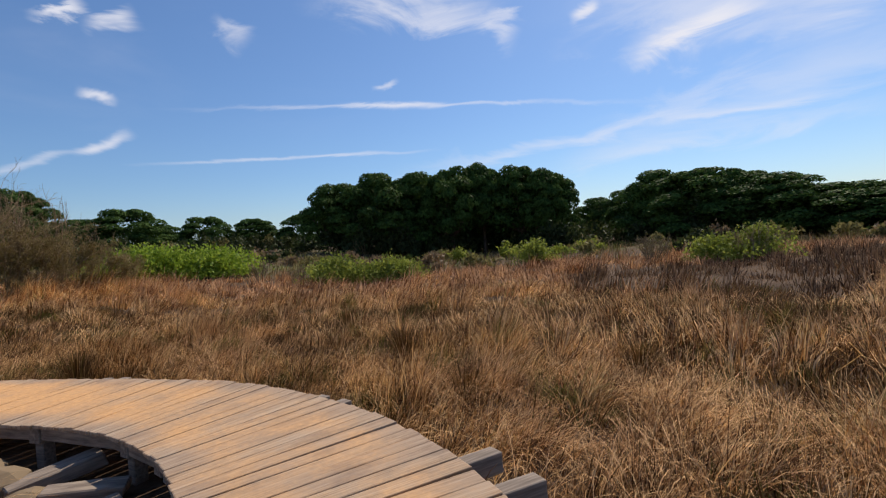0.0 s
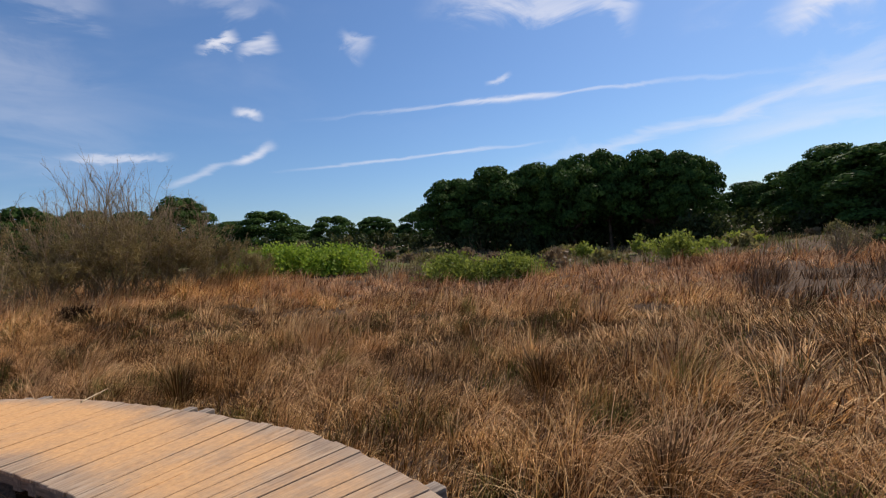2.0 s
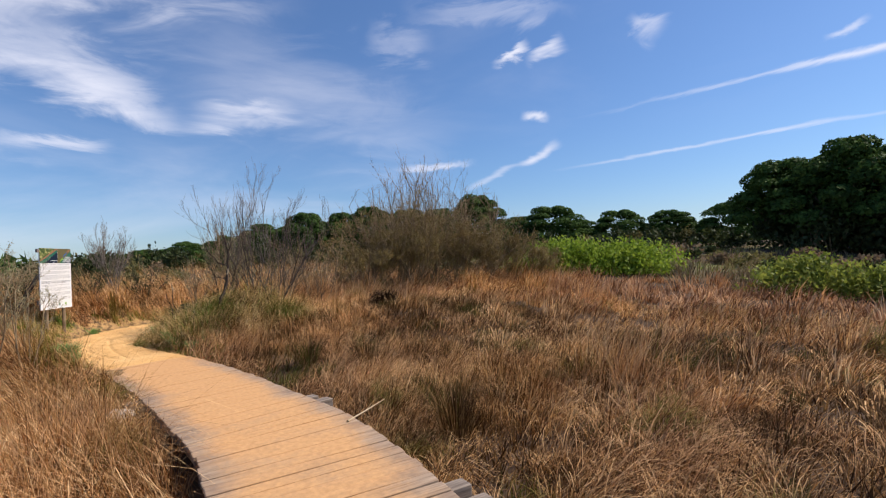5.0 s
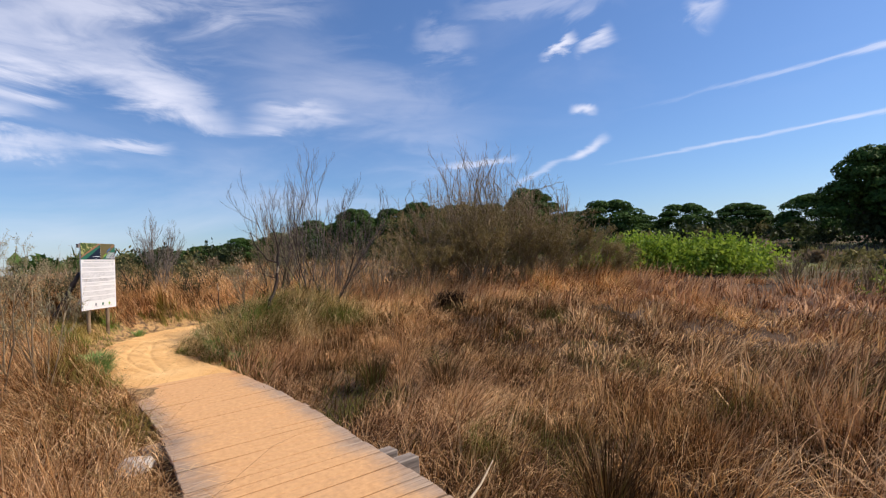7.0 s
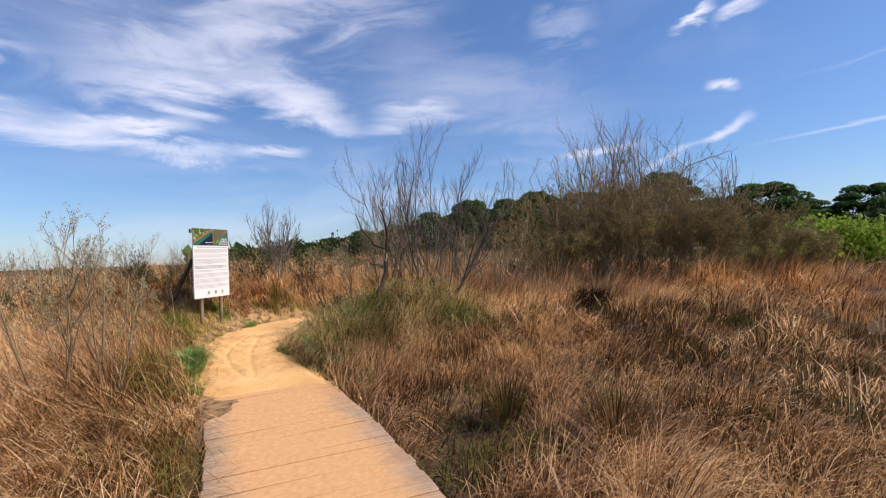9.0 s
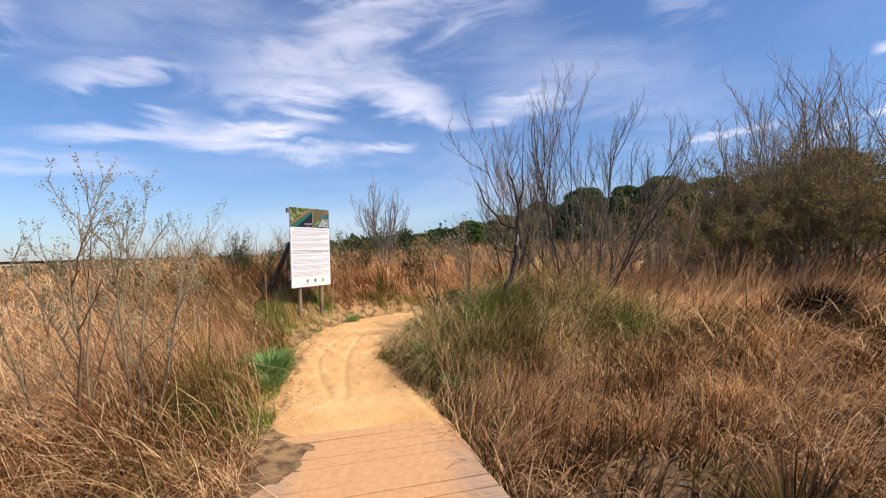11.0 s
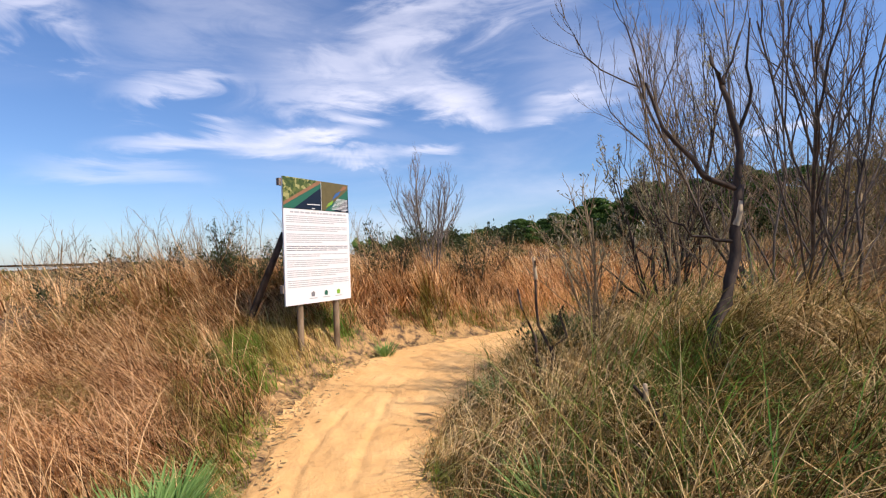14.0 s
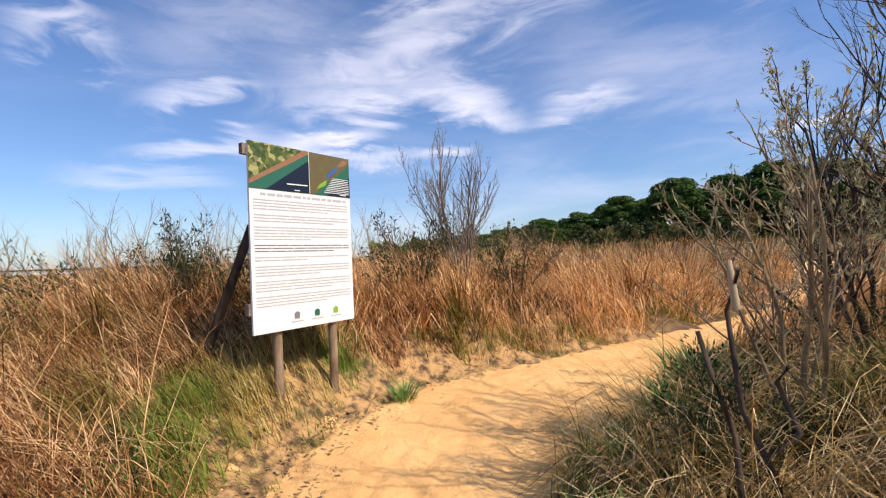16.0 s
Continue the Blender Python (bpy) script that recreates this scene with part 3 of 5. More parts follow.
# ---- grass ----
def blades(name, x, y, height, width, lean, lean_dir, seg, mat, label, z=None, lift=1.0):
    """One mesh of grass blades: bent, tapering strips rooted at x, y."""
    n = len(x)
    r = np.random.default_rng(len(name) * 31 + n)
    if z is None:
        z = land(x, y) - 0.02
    h = height * (0.55 + 0.55 * r.random(n) ** 0.8) * lift
    a = lean_dir + r.normal(0, 0.28, n)
    ln = np.clip(lean * r.uniform(0.25, 1.5, n), 0, 1.5)
    curl = r.uniform(0.3, 1.25, n)
    sidea = a + np.pi / 2 + r.normal(0, 0.7, n)
    sx, sy = np.cos(sidea) * width / 2, np.sin(sidea) * width / 2
    verts = np.empty((n, 2 * seg + 1, 3), np.float32)
    px, py, pz = x.copy(), y.copy(), z.copy()
    dl = h / seg
    for k in range(seg + 1):
        if k:
            bend = np.minimum(ln * (0.3 + curl * ((k - 0.5) / seg) ** 1.4 * 2.1), 2.1)
            px = px + np.cos(a) * np.sin(bend) * dl
            py = py + np.sin(a) * np.sin(bend) * dl
            pz = pz + np.cos(bend) * dl
        if k == seg:
            verts[:, 2 * seg] = np.stack([px, py, pz], 1)
        else:
            taper = 1 - 0.65 * k / seg
            verts[:, 2 * k] = np.stack([px - sx * taper, py - sy * taper, pz], 1)
            verts[:, 2 * k + 1] = np.stack([px + sx * taper, py + sy * taper, pz], 1)
    base = np.arange(n, dtype=np.int32)[:, None] * (2 * seg + 1)
    q = [base + np.array([[2 * k, 2 * k + 1, 2 * k + 3, 2 * k + 2]]) for k in range(seg - 1)]
    t = base + np.array([[2 * seg - 2, 2 * seg - 1, 2 * seg]])
    faces = ([np.concatenate(q)] if q else []) + [t]
    me = array_mesh(name, verts.reshape(-1, 3), faces)
    ob = link_data(name, me, mat, smooth_faces=True)
    return tagged(ob, label, "grass", kind="stuff")


def deck_half(idx):
    return np.interp(idx * 0.1, [0, 6, 9, 11.5, 18], [0.75, 0.80, 0.88, 0.78, 0.75])


def clear_of_way(x, y, gap_deck=0.02, gap_sand=0.0):
    """How far beyond the deck's or the track's edge, and which side."""
    dd, sd, di = nearest(DECK_LINE, DECK_TAN, x, y)
    dt, st, ti = nearest(TRACK_LINE, TRACK_TAN, x, y)
    off_d = dd - deck_half(di)
    off_t = np.where(x < -12.2, dt - track_half(ti), 9.0)
    return np.minimum(off_d - gap_deck, off_t - gap_sand + 0.10 * wobble(x, y, 0.7, 61)), np.where(dd < dt, sd, st)


def scatter(n, x0, x1, y0, y1, seed, clump=0.10, per=9):
    """Tufts of roots over a rectangle."""
    return tufts(n, x0, x1, y0, y1, seed, clump, per)[:2]


def tufts(n, x0, x1, y0, y1, seed, clump, per):
    """Roots in tufts: places, the way out from the tuft's middle, how far out, and the tuft's own vigour."""
    r = np.random.default_rng(seed)
    m = max(1, n // per)
    cx, cy, vig = r.uniform(x0, x1, m), r.uniform(y0, y1, m), r.normal(0, 1, m)
    k = r.integers(0, m, n)
    dx, dy = r.normal(0, clump, n), r.normal(0, clump, n)
    return cx[k] + dx, cy[k] + dy, np.arctan2(dy, dx), np.hypot(dx, dy) / clump, vig[k]


def eye_gap(x, y):
    """Distance to the line that is walked."""
    a, _, _ = nearest(DECK_LINE[45:], DECK_TAN[45:], x, y)
    b, _, _ = nearest(TRACK_LINE[:40], TRACK_TAN[:40], x, y)
    return np.minimum(a, b)


def wind_at(x, y):
    """The way the grass is laid, in radians from +x: over the marsh one way, over the heath the other."""
    lay = np.where(northside(x, y), 0.9, -1.25)
    return lay + 0.8 * wobble(x, y, 3.5, 71) + 0.5 * wobble(x, y, 1.2, 72)


def grass_patch(name, n, rect, seed, keep, height, width, lean, seg, mat, label, clump=0.10, per=9, burst=0.5):
    x, y, out, far, vig = tufts(n, *rect, seed, clump, per)
    off, side = clear_of_way(x, y)
    gap = eye_gap(x, y)
    ok = (off > 0) & keep(x, y, off, side, gap)
    x, y, off, gap, out, far, vig = x[ok], y[ok], off[ok], gap[ok], out[ok], far[ok], vig[ok]
    h = height(x, y, off, gap) * np.clip(1 + 0.30 * vig, 0.40, 1.5)
    w = wind_at(x, y)
    a = np.arctan2(np.sin(w) + burst * far * np.sin(out), np.cos(w) + burst * far * np.cos(out))
    # tufts at the way's edge hang out over it
    ln = lean * np.clip(0.75 + 0.25 * far + 0.15 * vig, 0.3, 1.6) * np.clip(1 + 0.5 * wobble(x, y, 1.8, 73), 0.45, 1.8)
    return blades(name, x, y, h, width * np.random.default_rng(seed + 1).uniform(0.6, 1.3, len(x)), ln, a, seg, mat, label)


def marsh_height(x, y, off, gap):
    h = (0.62 + 0.16 * wobble(x, y, 2.4, 81)) * np.clip(0.95 + 0.45 * wobble(x, y, 1.0, 88), 0.5, 1.4) + 0.08 * wobble(x, y, 0.5, 82)
    h = h * (0.75 + 0.25 * smooth(0.1, 1.0, off))
    return np.clip(h, 0.14, 1.2)


def heath_height(x, y, off, gap):
    h = (0.96 + 0.14 * wobble(x, y, 2.4, 83)) * np.clip(0.95 + 0.42 * wobble(x, y, 1.0, 89), 0.5, 1.35) + 0.10 * wobble(x, y, 0.5, 84)
    h = h * (0.45 + 0.55 * smooth(0.0, 0.9, off))
    return np.clip(h, 0.12, 1.45)


def short_height(x, y, off, gap):
    return 0.12 + 0.20 * smooth(0.0, 0.5, off) + 0.05 * wobble(x, y, 0.4, 85)


def mound_height(x, y, off, gap):
    h = 0.80 + 0.22 * wobble(x, y, 0.9, 86) + 0.18 * wobble(x, y, 0.4, 87)
    return np.clip(h * (0.4 + 0.6 * smooth(0.0, 0.6, off)), 0.1, 0.9)


def northside(x, y):
    return y > np.interp(x, [-40, -22, -19, -16, -12, -7, -3, 0, 3], [16, 9.5, 6.3, 5.3, 6, 6.7, 5.9, 3.5, 0])


def in_mound(x, y):
    return (((x + 15.6) / 2.1) ** 2 + ((y - 7.7) / 1.9) ** 2 < 1 + 0.35 * wobble(x, y, 0.8, 91)) & northside(x, y)


def in_dark(x, y):
    """The belt of dark rushes across the far side of the marsh."""
    k = 1.6 * wobble(x, y, 3.0, 97)
    return (y + k > 14.6 + 0.12 * np.abs(x - 6)) & (y + k < 23.5 + 0.30 * x) & (x + 1.5 * k > 2.5)


def in_hollow(x, y):
    """The bare hollow inside the boardwalk's bend."""
    ax, ay, bx, by = -2.0, 3.9, -4.4, 5.4
    u = np.clip(((x - ax) * (bx - ax) + (y - ay) * (by - ay)) / ((bx - ax) ** 2 + (by - ay) ** 2), 0, 1)
    return np.hypot(x - ax - u * (bx - ax), y - ay - u * (by - ay)) < 0.62 + 0.12 * wobble(x, y, 0.4, 98)


def setback(x):
    """How far the tall grass stands back from the sand: most before the sign."""
    return np.where(x < -12.6, 0.16 + 0.75 * np.exp(-((x + 18.0) / 1.0) ** 2), 0.0)


marsh_near = grass_patch("marsh_grass", 138000, (-14.5, 5.0, 3.0, 12.5), 101,
    lambda x, y, off, side, gap: northside(x, y) & ~in_mound(x, y) & (gap < 5.2), marsh_height, 0.0080, 1.7, 4, M_MARSH,
    "dry brown windblown marsh grass beside the boardwalk", 0.13, 72, 1.1)
marsh_mid = grass_patch("marsh_grass", 120000, (-17.0, 14.0, 2.0, 20.0), 102,
    lambda x, y, off, side, gap: northside(x, y) & ~in_mound(x, y) & ~in_dark(x, y) & (gap >= 4.6), marsh_height, 0.018, 1.5, 2, M_MARSH,
    "dry brown windblown grass across the open marsh", 0.15, 56, 0.8)
marsh_far = grass_patch("marsh_grass", 72000, (-26.0, 32.0, 14.0, 34.0), 103,
    lambda x, y, off, side, gap: (gap > 11) & ~in_dark(x, y) & (y - 0.25 * x < 31 + 2.0 * wobble(x, y, 5, 92)), marsh_height, 0.042, 1.0, 2, M_FAR,
    "pale reddish brown grass over the far marsh", 0.28, 40, 0.7)
heath_near = grass_patch("heath_grass", 130000, (-20.5, -2.0, 0.2, 6.3), 104,
    lambda x, y, off, side, gap: ~northside(x, y) & (gap < 4.6) & (off > setback(x)) & ~in_hollow(x, y) & (np.hypot(x + 14.4, y - 4.6) > 0.36) & (np.hypot(x + 17.5, y - 4.05) > 0.8), heath_height, 0.0058, 2.2, 4, M_GOLD,
    "tall golden brown grass leaning over the path", 0.14, 60, 0.9)
heath_mid = grass_patch("heath_grass", 60000, (-34.0, -1.0, -8.0, 16.0), 105,
    lambda x, y, off, side, gap: ~northside(x, y) & (gap >= 4.2) & (off > setback(x)), heath_height, 0.018, 1.5, 2, M_GOLD,
    "golden brown grass on the low bank", 0.2, 45, 0.9)
heath_end = grass_patch("heath_grass", 60000, (-26.5, -19.2, 0.5, 11.5), 112,
    lambda x, y, off, side, gap: ~northside(x, y) & (off > setback(x)), heath_height, 0.0115, 1.6, 2, M_GOLD,
    "golden brown grass tussocks round the track's bend", 0.17, 60, 0.9)
bank_near = grass_patch("bank_grass", 34000, (-25.0, -16.5, 6.5, 12.5), 113,
    lambda x, y, off, side, gap: northside(x, y) & ~in_mound(x, y) & (off > setback(x)), mound_height, 0.012, 1.2, 2, M_GOLD,
    "golden brown grass along the sand track", 0.15, 45, 0.9)
bank = grass_patch("bank_grass", 46000, (-34.0, -16.5, 7.0, 24.0), 106,
    lambda x, y, off, side, gap: northside(x, y) & ~in_mound(x, y) & (off > setback(x)), heath_height, 0.018, 1.0, 2, M_GOLD,
    "golden brown grass below the pines", 0.2, 45)
mound = grass_patch("mound_grass", 66000, (-18.2, -13.0, 5.6, 10.0), 107,
    lambda x, y, off, side, gap: in_mound(x, y), mound_height, 0.0062, 2.1, 4, M_MIXED,
    "tangled green and straw grass under bare shrubs", 0.11, 42, 1.3)
mound_green = grass_patch("green_grass", 15000, (-18.2, -13.0, 5.6, 10.0), 114,
    lambda x, y, off, side, gap: in_mound(x, y) & (wobble(x, y, 0.9, 96) > 0.12), mound_height, 0.007, 1.4, 3, M_GREEN,
    "fresh green grass growing through the tangled mound", 0.10, 36, 1.2)
# short filler layers under the tall grass, shade of the gaps in their colour
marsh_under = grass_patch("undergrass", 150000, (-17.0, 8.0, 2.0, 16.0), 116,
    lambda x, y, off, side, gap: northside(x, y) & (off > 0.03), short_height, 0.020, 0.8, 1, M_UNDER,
    "short undergrowth filling the marsh grass, coloured dark as shade between tufts", 0.12, 20, 0.8)
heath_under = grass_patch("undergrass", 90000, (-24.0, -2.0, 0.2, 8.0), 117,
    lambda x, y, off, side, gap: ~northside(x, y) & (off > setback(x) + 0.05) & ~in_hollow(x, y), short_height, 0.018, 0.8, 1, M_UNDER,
    "short undergrowth filling the golden grass, coloured dark as shade between tufts", 0.12, 20, 0.8)
verge = grass_patch("verge_grass", 210000, (-24.0, -12.4, 3.0, 12.0), 108,
    lambda x, y, off, side, gap: (off < 0.30 + setback(x)) & (wobble(x, y, 0.9, 93) > -0.75), short_height, 0.0085, 0.9, 2, M_VERGE,
    "short green and yellow grass edging the sand", 0.06)
green = grass_patch("green_grass", 60000, (-20.0, -11.5, 3.2, 8.2), 109,
    lambda x, y, off, side, gap: (off < 0.75) & (wobble(x, y, 0.8, 94) > 0.45), short_height, 0.007, 0.6, 2, M_GREEN,
    "fresh green grass tufts at the path's edge", 0.05)
dark_belt = grass_patch("dark_rushes", 34000, (0.0, 34.0, 10.0, 36.0), 115,
    lambda x, y, off, side, gap: in_dark(x, y), marsh_height, 0.032, 0.8, 2, M_DARKRUSH,
    "dark purplish brown rushes beyond the pale marsh grass", 0.25, 40, 0.7)
scrub = grass_patch("scrub_grass", 24000, (-60.0, 45.0, 28.0, 62.0), 110,
    lambda x, y, off, side, gap: (y - 0.25 * x > 29), marsh_height, 0.055, 0.6, 2, M_SCRUBGRASS,
    "brown and olive rough grass below the pines", 0.4)
west = grass_patch("rough_grass", 20000, (-75.0, -26.0, -45.0, 30.0), 111,
    lambda x, y, off, side, gap: ~((y > 10) & (x > -34)), heath_height, 0.05, 0.6, 2, M_GOLD,
    "rough brown grass on the western flat", 0.4)


# ---- shrubs and trees ----
def perp(d):
    a = d.cross(Vector((0, 0, 1)) if abs(d.z) < 0.9 else Vector((1, 0, 0))).normalized()
    return a, d.cross(a).normalized()


class Wood:
    """Collects tapering tubes and leaves."""

    def __init__(self, seed):
        self.v, self.f, self.tips, self.r = [], [], [], random.Random(seed)

    def tube(self, pts, r0, r1, sides):
        base, n = len(self.v), len(pts)
        for i, p in enumerate(pts):
            d = (pts[min(i + 1, n - 1)] - pts[max(i - 1, 0)]).normalized()
            a, b = perp(d)
            r = r0 + (r1 - r0) * i / (n - 1)
            for k in range(sides):
                t = 2 * math.pi * k / sides
                self.v.append(p + (a * math.cos(t) + b * math.sin(t)) * r)
        for i in range(n - 1):
            for k in range(sides):
                q = base + i * sides
                self.f.append((q + k, q + (k + 1) % sides, q + sides + (k + 1) % sides, q + sides + k))
        self.f.append(tuple(base + (n - 1) * sides + k for k in range(sides)))

    def grow(self, p, d, length, radius, level, rule):
        """A branch with its side branches. rule: up, bend, kids, ratio, spread, sides, from."""
        r, n = self.r, rule["points"] if level > 0 else 2
        pts, d = [p.copy()], d.normalized()
        step = length / n
        for i in range(n):
            d = (d + Vector((r.gauss(0, 1), r.gauss(0, 1), r.gauss(0, 1))) * rule["bend"] + Vector((0, 0, rule["up"]))).normalized()
            pts.append(pts[-1] + d * step)
        if level == 0:
            a, b = perp(d)
            base = len(self.v)
            for q, w in ((pts[0], radius), (pts[1], radius * 0.7)):
                self.v += [q + a * w, q + b * w * 0.87 - a * w * 0.5, q - b * w * 0.87 - a * w * 0.5]
            self.v.append(pts[2])
            for k in range(3):
                j = (k + 1) % 3
                self.f += [(base + k, base + j, base + 3 + j, base + 3 + k), (base + 3 + k, base + 3 + j, base + 6)]
            self.tips.append((pts[1], pts[-1]))
            return
        self.tube(pts, radius, radius * 0.45, rule["sides"] if level > 1 else 3)
        kids = rule["kids"][level]
        for i in range(kids):
            u = rule["from"] + (1 - rule["from"]) * (i + r.random()) / kids
            k = min(int(u * n), n - 1)
            q = pts[k].lerp(pts[k + 1], u * n - k)
            here = (pts[k + 1] - pts[k]).normalized()
            a, b = perp(here)
            t = r.uniform(0, 6.283)
            s = rule["spread"] * r.uniform(0.6, 1.3)
            kd = here * math.cos(s) + (a * math.cos(t) + b * math.sin(t)) * math.sin(s)
            self.grow(q, kd, length * rule["ratio"] * r.uniform(0.6, 1.15) * (1.15 - 0.5 * u), radius * 0.45, level - 1, rule)

    def mesh(self, name):
        me = bpy.data.meshes.new(name)
        me.from_pydata([tuple(v) for v in self.v], [], self.f)
        me.polygons.foreach_set("use_smooth", np.ones(len(me.polygons), bool))
        return me

    def leaves(self, name, per, length, width, spread):
        """Small leaves set along the twigs."""
        r, v, f = self.r, [], []
        for a, b in self.tips:
            for i in range(per):
                p = a.lerp(b, r.uniform(-0.1, 1.05)) + Vector((r.gauss(0, spread), r.gauss(0, spread), r.gauss(0, spread)))
                d = ((b - a).normalized() + Vector((r.gauss(0, 0.7), r.gauss(0, 0.7), r.gauss(0, 0.7)))).normalized()
                s, _ = perp(d)
                s = (s + Vector((r.gauss(0, 0.6), r.gauss(0, 0.6), r.gauss(0, 0.6)))).normalized()
                le, wi = length * r.uniform(0.6, 1.3), width * r.uniform(0.6, 1.3)
                k = len(v)
                v += [p, p + d * le * 0.5 + s * wi * 0.5, p + d * le, p + d * le * 0.5 - s * wi * 0.5]
                f.append((k, k + 1, k + 2, k + 3))
        me = bpy.data.meshes.new(name)
        me.from_pydata([tuple(q) for q in v], [], f)
        return me


def shrub(name, place, seed, height, stems, fan, label, category, rule, levels, wood_mat, radius, leaf=None, group="", lean=(0, 0, 0), bare_above=2.0):
    """A many-stemmed shrub, each stem with its twigs a part. leaf: per twig, length, width, spread, material."""
    ob = thing(name, place, label, category, group)
    everything = Wood(seed)
    for i in range(stems):
        w = Wood(seed * 100 + i)
        t = 2 * math.pi * (i + w.r.random()) / stems
        s = fan * w.r.uniform(0.3, 1.1)
        d = Vector((math.cos(t) * math.sin(s), math.sin(t) * math.sin(s), math.cos(s))) + Vector(lean)
        foot = Vector((math.cos(t), math.sin(t), 0)) * 0.10 * fan * w.r.random() + Vector((0, 0, -0.15))
        w.grow(foot, d, height * w.r.uniform(0.55, 0.85), radius * w.r.uniform(0.7, 1.2), levels, rule)
        link_data("stem", w.mesh("stem"), wood_mat, ob)
        everything.tips += [q for q in w.tips if q[1].z < bare_above * height]
    if leaf:
        per, length, width, spread, mat = leaf
        link_data("foliage", everything.leaves("foliage", per, length, width, spread), mat, ob)
    return ob


def at_ground(x, y, dz=0.0):
    return (x, y, float(land([x], [y])[0]) + dz)


BARE = {"up": 0.10, "bend": 0.10, "kids": (0, 6, 6, 6), "ratio": 0.52, "spread": 0.55, "sides": 5, "from": 0.25, "points": 6}
UPRIGHT = {"up": 0.16, "bend": 0.12, "kids": (0, 7, 7, 8), "ratio": 0.46, "spread": 0.52, "sides": 5, "from": 0.3, "points": 6}
BUSHY = {"up": 0.05, "bend": 0.13, "kids": (0, 6, 6, 5), "ratio": 0.5, "spread": 0.65, "sides": 4, "from": 0.2, "points": 5}
SPARSE = {"up": 0.08, "bend": 0.09, "kids": (0, 7, 6, 5), "ratio": 0.5, "spread": 0.6, "sides": 5, "from": 0.3, "points": 5}

# the tall bare shrub and its neighbours on the mound
shrub("bare_shrub", at_ground(-16.3, 9.15), 11, 3.9, 11, 0.80, "tall bare grey shrub with many fine twigs", "shrub", UPRIGHT, 3, M_GREYBARK, 0.016)
shrub("bare_shrub", at_ground(-16.75, 8.85), 12, 4.7, 4, 0.22, "slender bare grey shrub with upright twigs", "shrub", UPRIGHT, 3, M_TWIG, 0.013)
shrub("bare_shrub", at_ground(-16.3, 7.9), 13, 2.6, 5, 0.35, "thin bare shrub with reddish grey twigs", "shrub", UPRIGHT, 3, M_BROWNTWIG, 0.010)
shrub("bare_shrub", at_ground(-16.6, 7.3), 14, 1.9, 5, 0.5, "low twiggy shrub beside the sand track", "shrub", SPARSE, 2, M_BROWNTWIG, 0.016, (3, 0.05, 0.012, 0.01, M_BUD))
shrub("bare_shrub", at_ground(-17.6, 9.9), 15, 2.7, 7, 0.7, "grey brown leafless shrub on the bank", "shrub", BARE, 3, M_BROWNTWIG, 0.022)
shrub("bare_shrub", at_ground(-18.4, 11.4), 16, 2.9, 8, 0.8, "grey brown leafless shrub on the bank", "shrub", BARE, 3, M_BROWNTWIG, 0.022)
shrub("budding_shrub", at_ground(-17.0, 8.1), 17, 2.9, 5, 0.45, "slim shrub with small grey green leaves", "shrub", UPRIGHT, 2, M_BARK, 0.020, (14, 0.045, 0.012, 0.012, M_BUD))
shrub("budding_shrub", at_ground(-17.9, 8.6), 18, 2.8, 5, 0.5, "slim shrub with small grey green leaves", "shrub", UPRIGHT, 2, M_BARK, 0.018, (14, 0.045, 0.012, 0.012, M_BUD))
# left of the track
shrub("budding_shrub", at_ground(-12.5, 4.25), 21, 2.25, 4, 0.36, "sparse shrub with yellowish buds on thin stems", "shrub", SPARSE, 2, M_BROWNTWIG, 0.013, (24, 0.020, 0.010, 0.012, M_BUD))
shrub("budding_shrub", at_ground(-12.35, 3.85), 22, 2.35, 4, 0.36, "sparse shrub with yellowish buds on thin stems", "shrub", SPARSE, 2, M_BROWNTWIG, 0.013, (24, 0.020, 0.010, 0.012, M_BUD))
shrub("budding_shrub", at_ground(-12.0, 3.1), 23, 2.1, 3, 0.4, "sparse shrub with yellowish buds on thin stems", "shrub", SPARSE, 2, M_BROWNTWIG, 0.012, (24, 0.020, 0.010, 0.012, M_BUD))
shrub("bare_shrub", at_ground(-21.8, 5.5), 24, 2.9, 10, 0.42, "upright leafless shrub standing above the grass bank", "shrub", UPRIGHT, 3, M_TWIG, 0.02)
for i, (x, y, h) in enumerate(((-21.0, 2.2, 2.0), (-22.5, 0.6, 2.1), (-20.5, 0.8, 1.9), (-23.5, 2.9, 2.1), (-21.8, -1.2, 2.1), (-20.6, 3.4, 1.9), (-22.6, 4.2, 1.9), (-20.9, 1.5, 2.0), (-21.6, 2.9, 2.0), (-22.2, -0.4, 2.2), (-23.4, 5.6, 1.8), (-24.2, 6.8, 1.8), (-19.8, -0.6, 1.9))):
    shrub("heath_shrub", at_ground(x, y), 30 + i, h, 9, 0.6, "low twiggy heath shrub among golden grass", "shrub", BARE, 2, M_BROWNTWIG, 0.010, group="heath shrubs on the bank")
for i, (x, y, h) in enumerate(((-19.35, 3.5, 1.15), (-19.2, 2.7, 1.1), (-20.4, 1.5, 1.2), (-20.6, 5.0, 1.3), (-22.4, 6.4, 1.3), (-18.9, 0.6, 1.1))):
    shrub("evergreen_shrub", at_ground(x, y), 40 + i, h * 1.2, 8, 0.75, "dark green low shrub among dry grass", "shrub", BUSHY, 2, M_BARK, 0.012, (9, 0.05, 0.018, 0.03, M_DARKLEAF), group="dark shrubs by the sign")

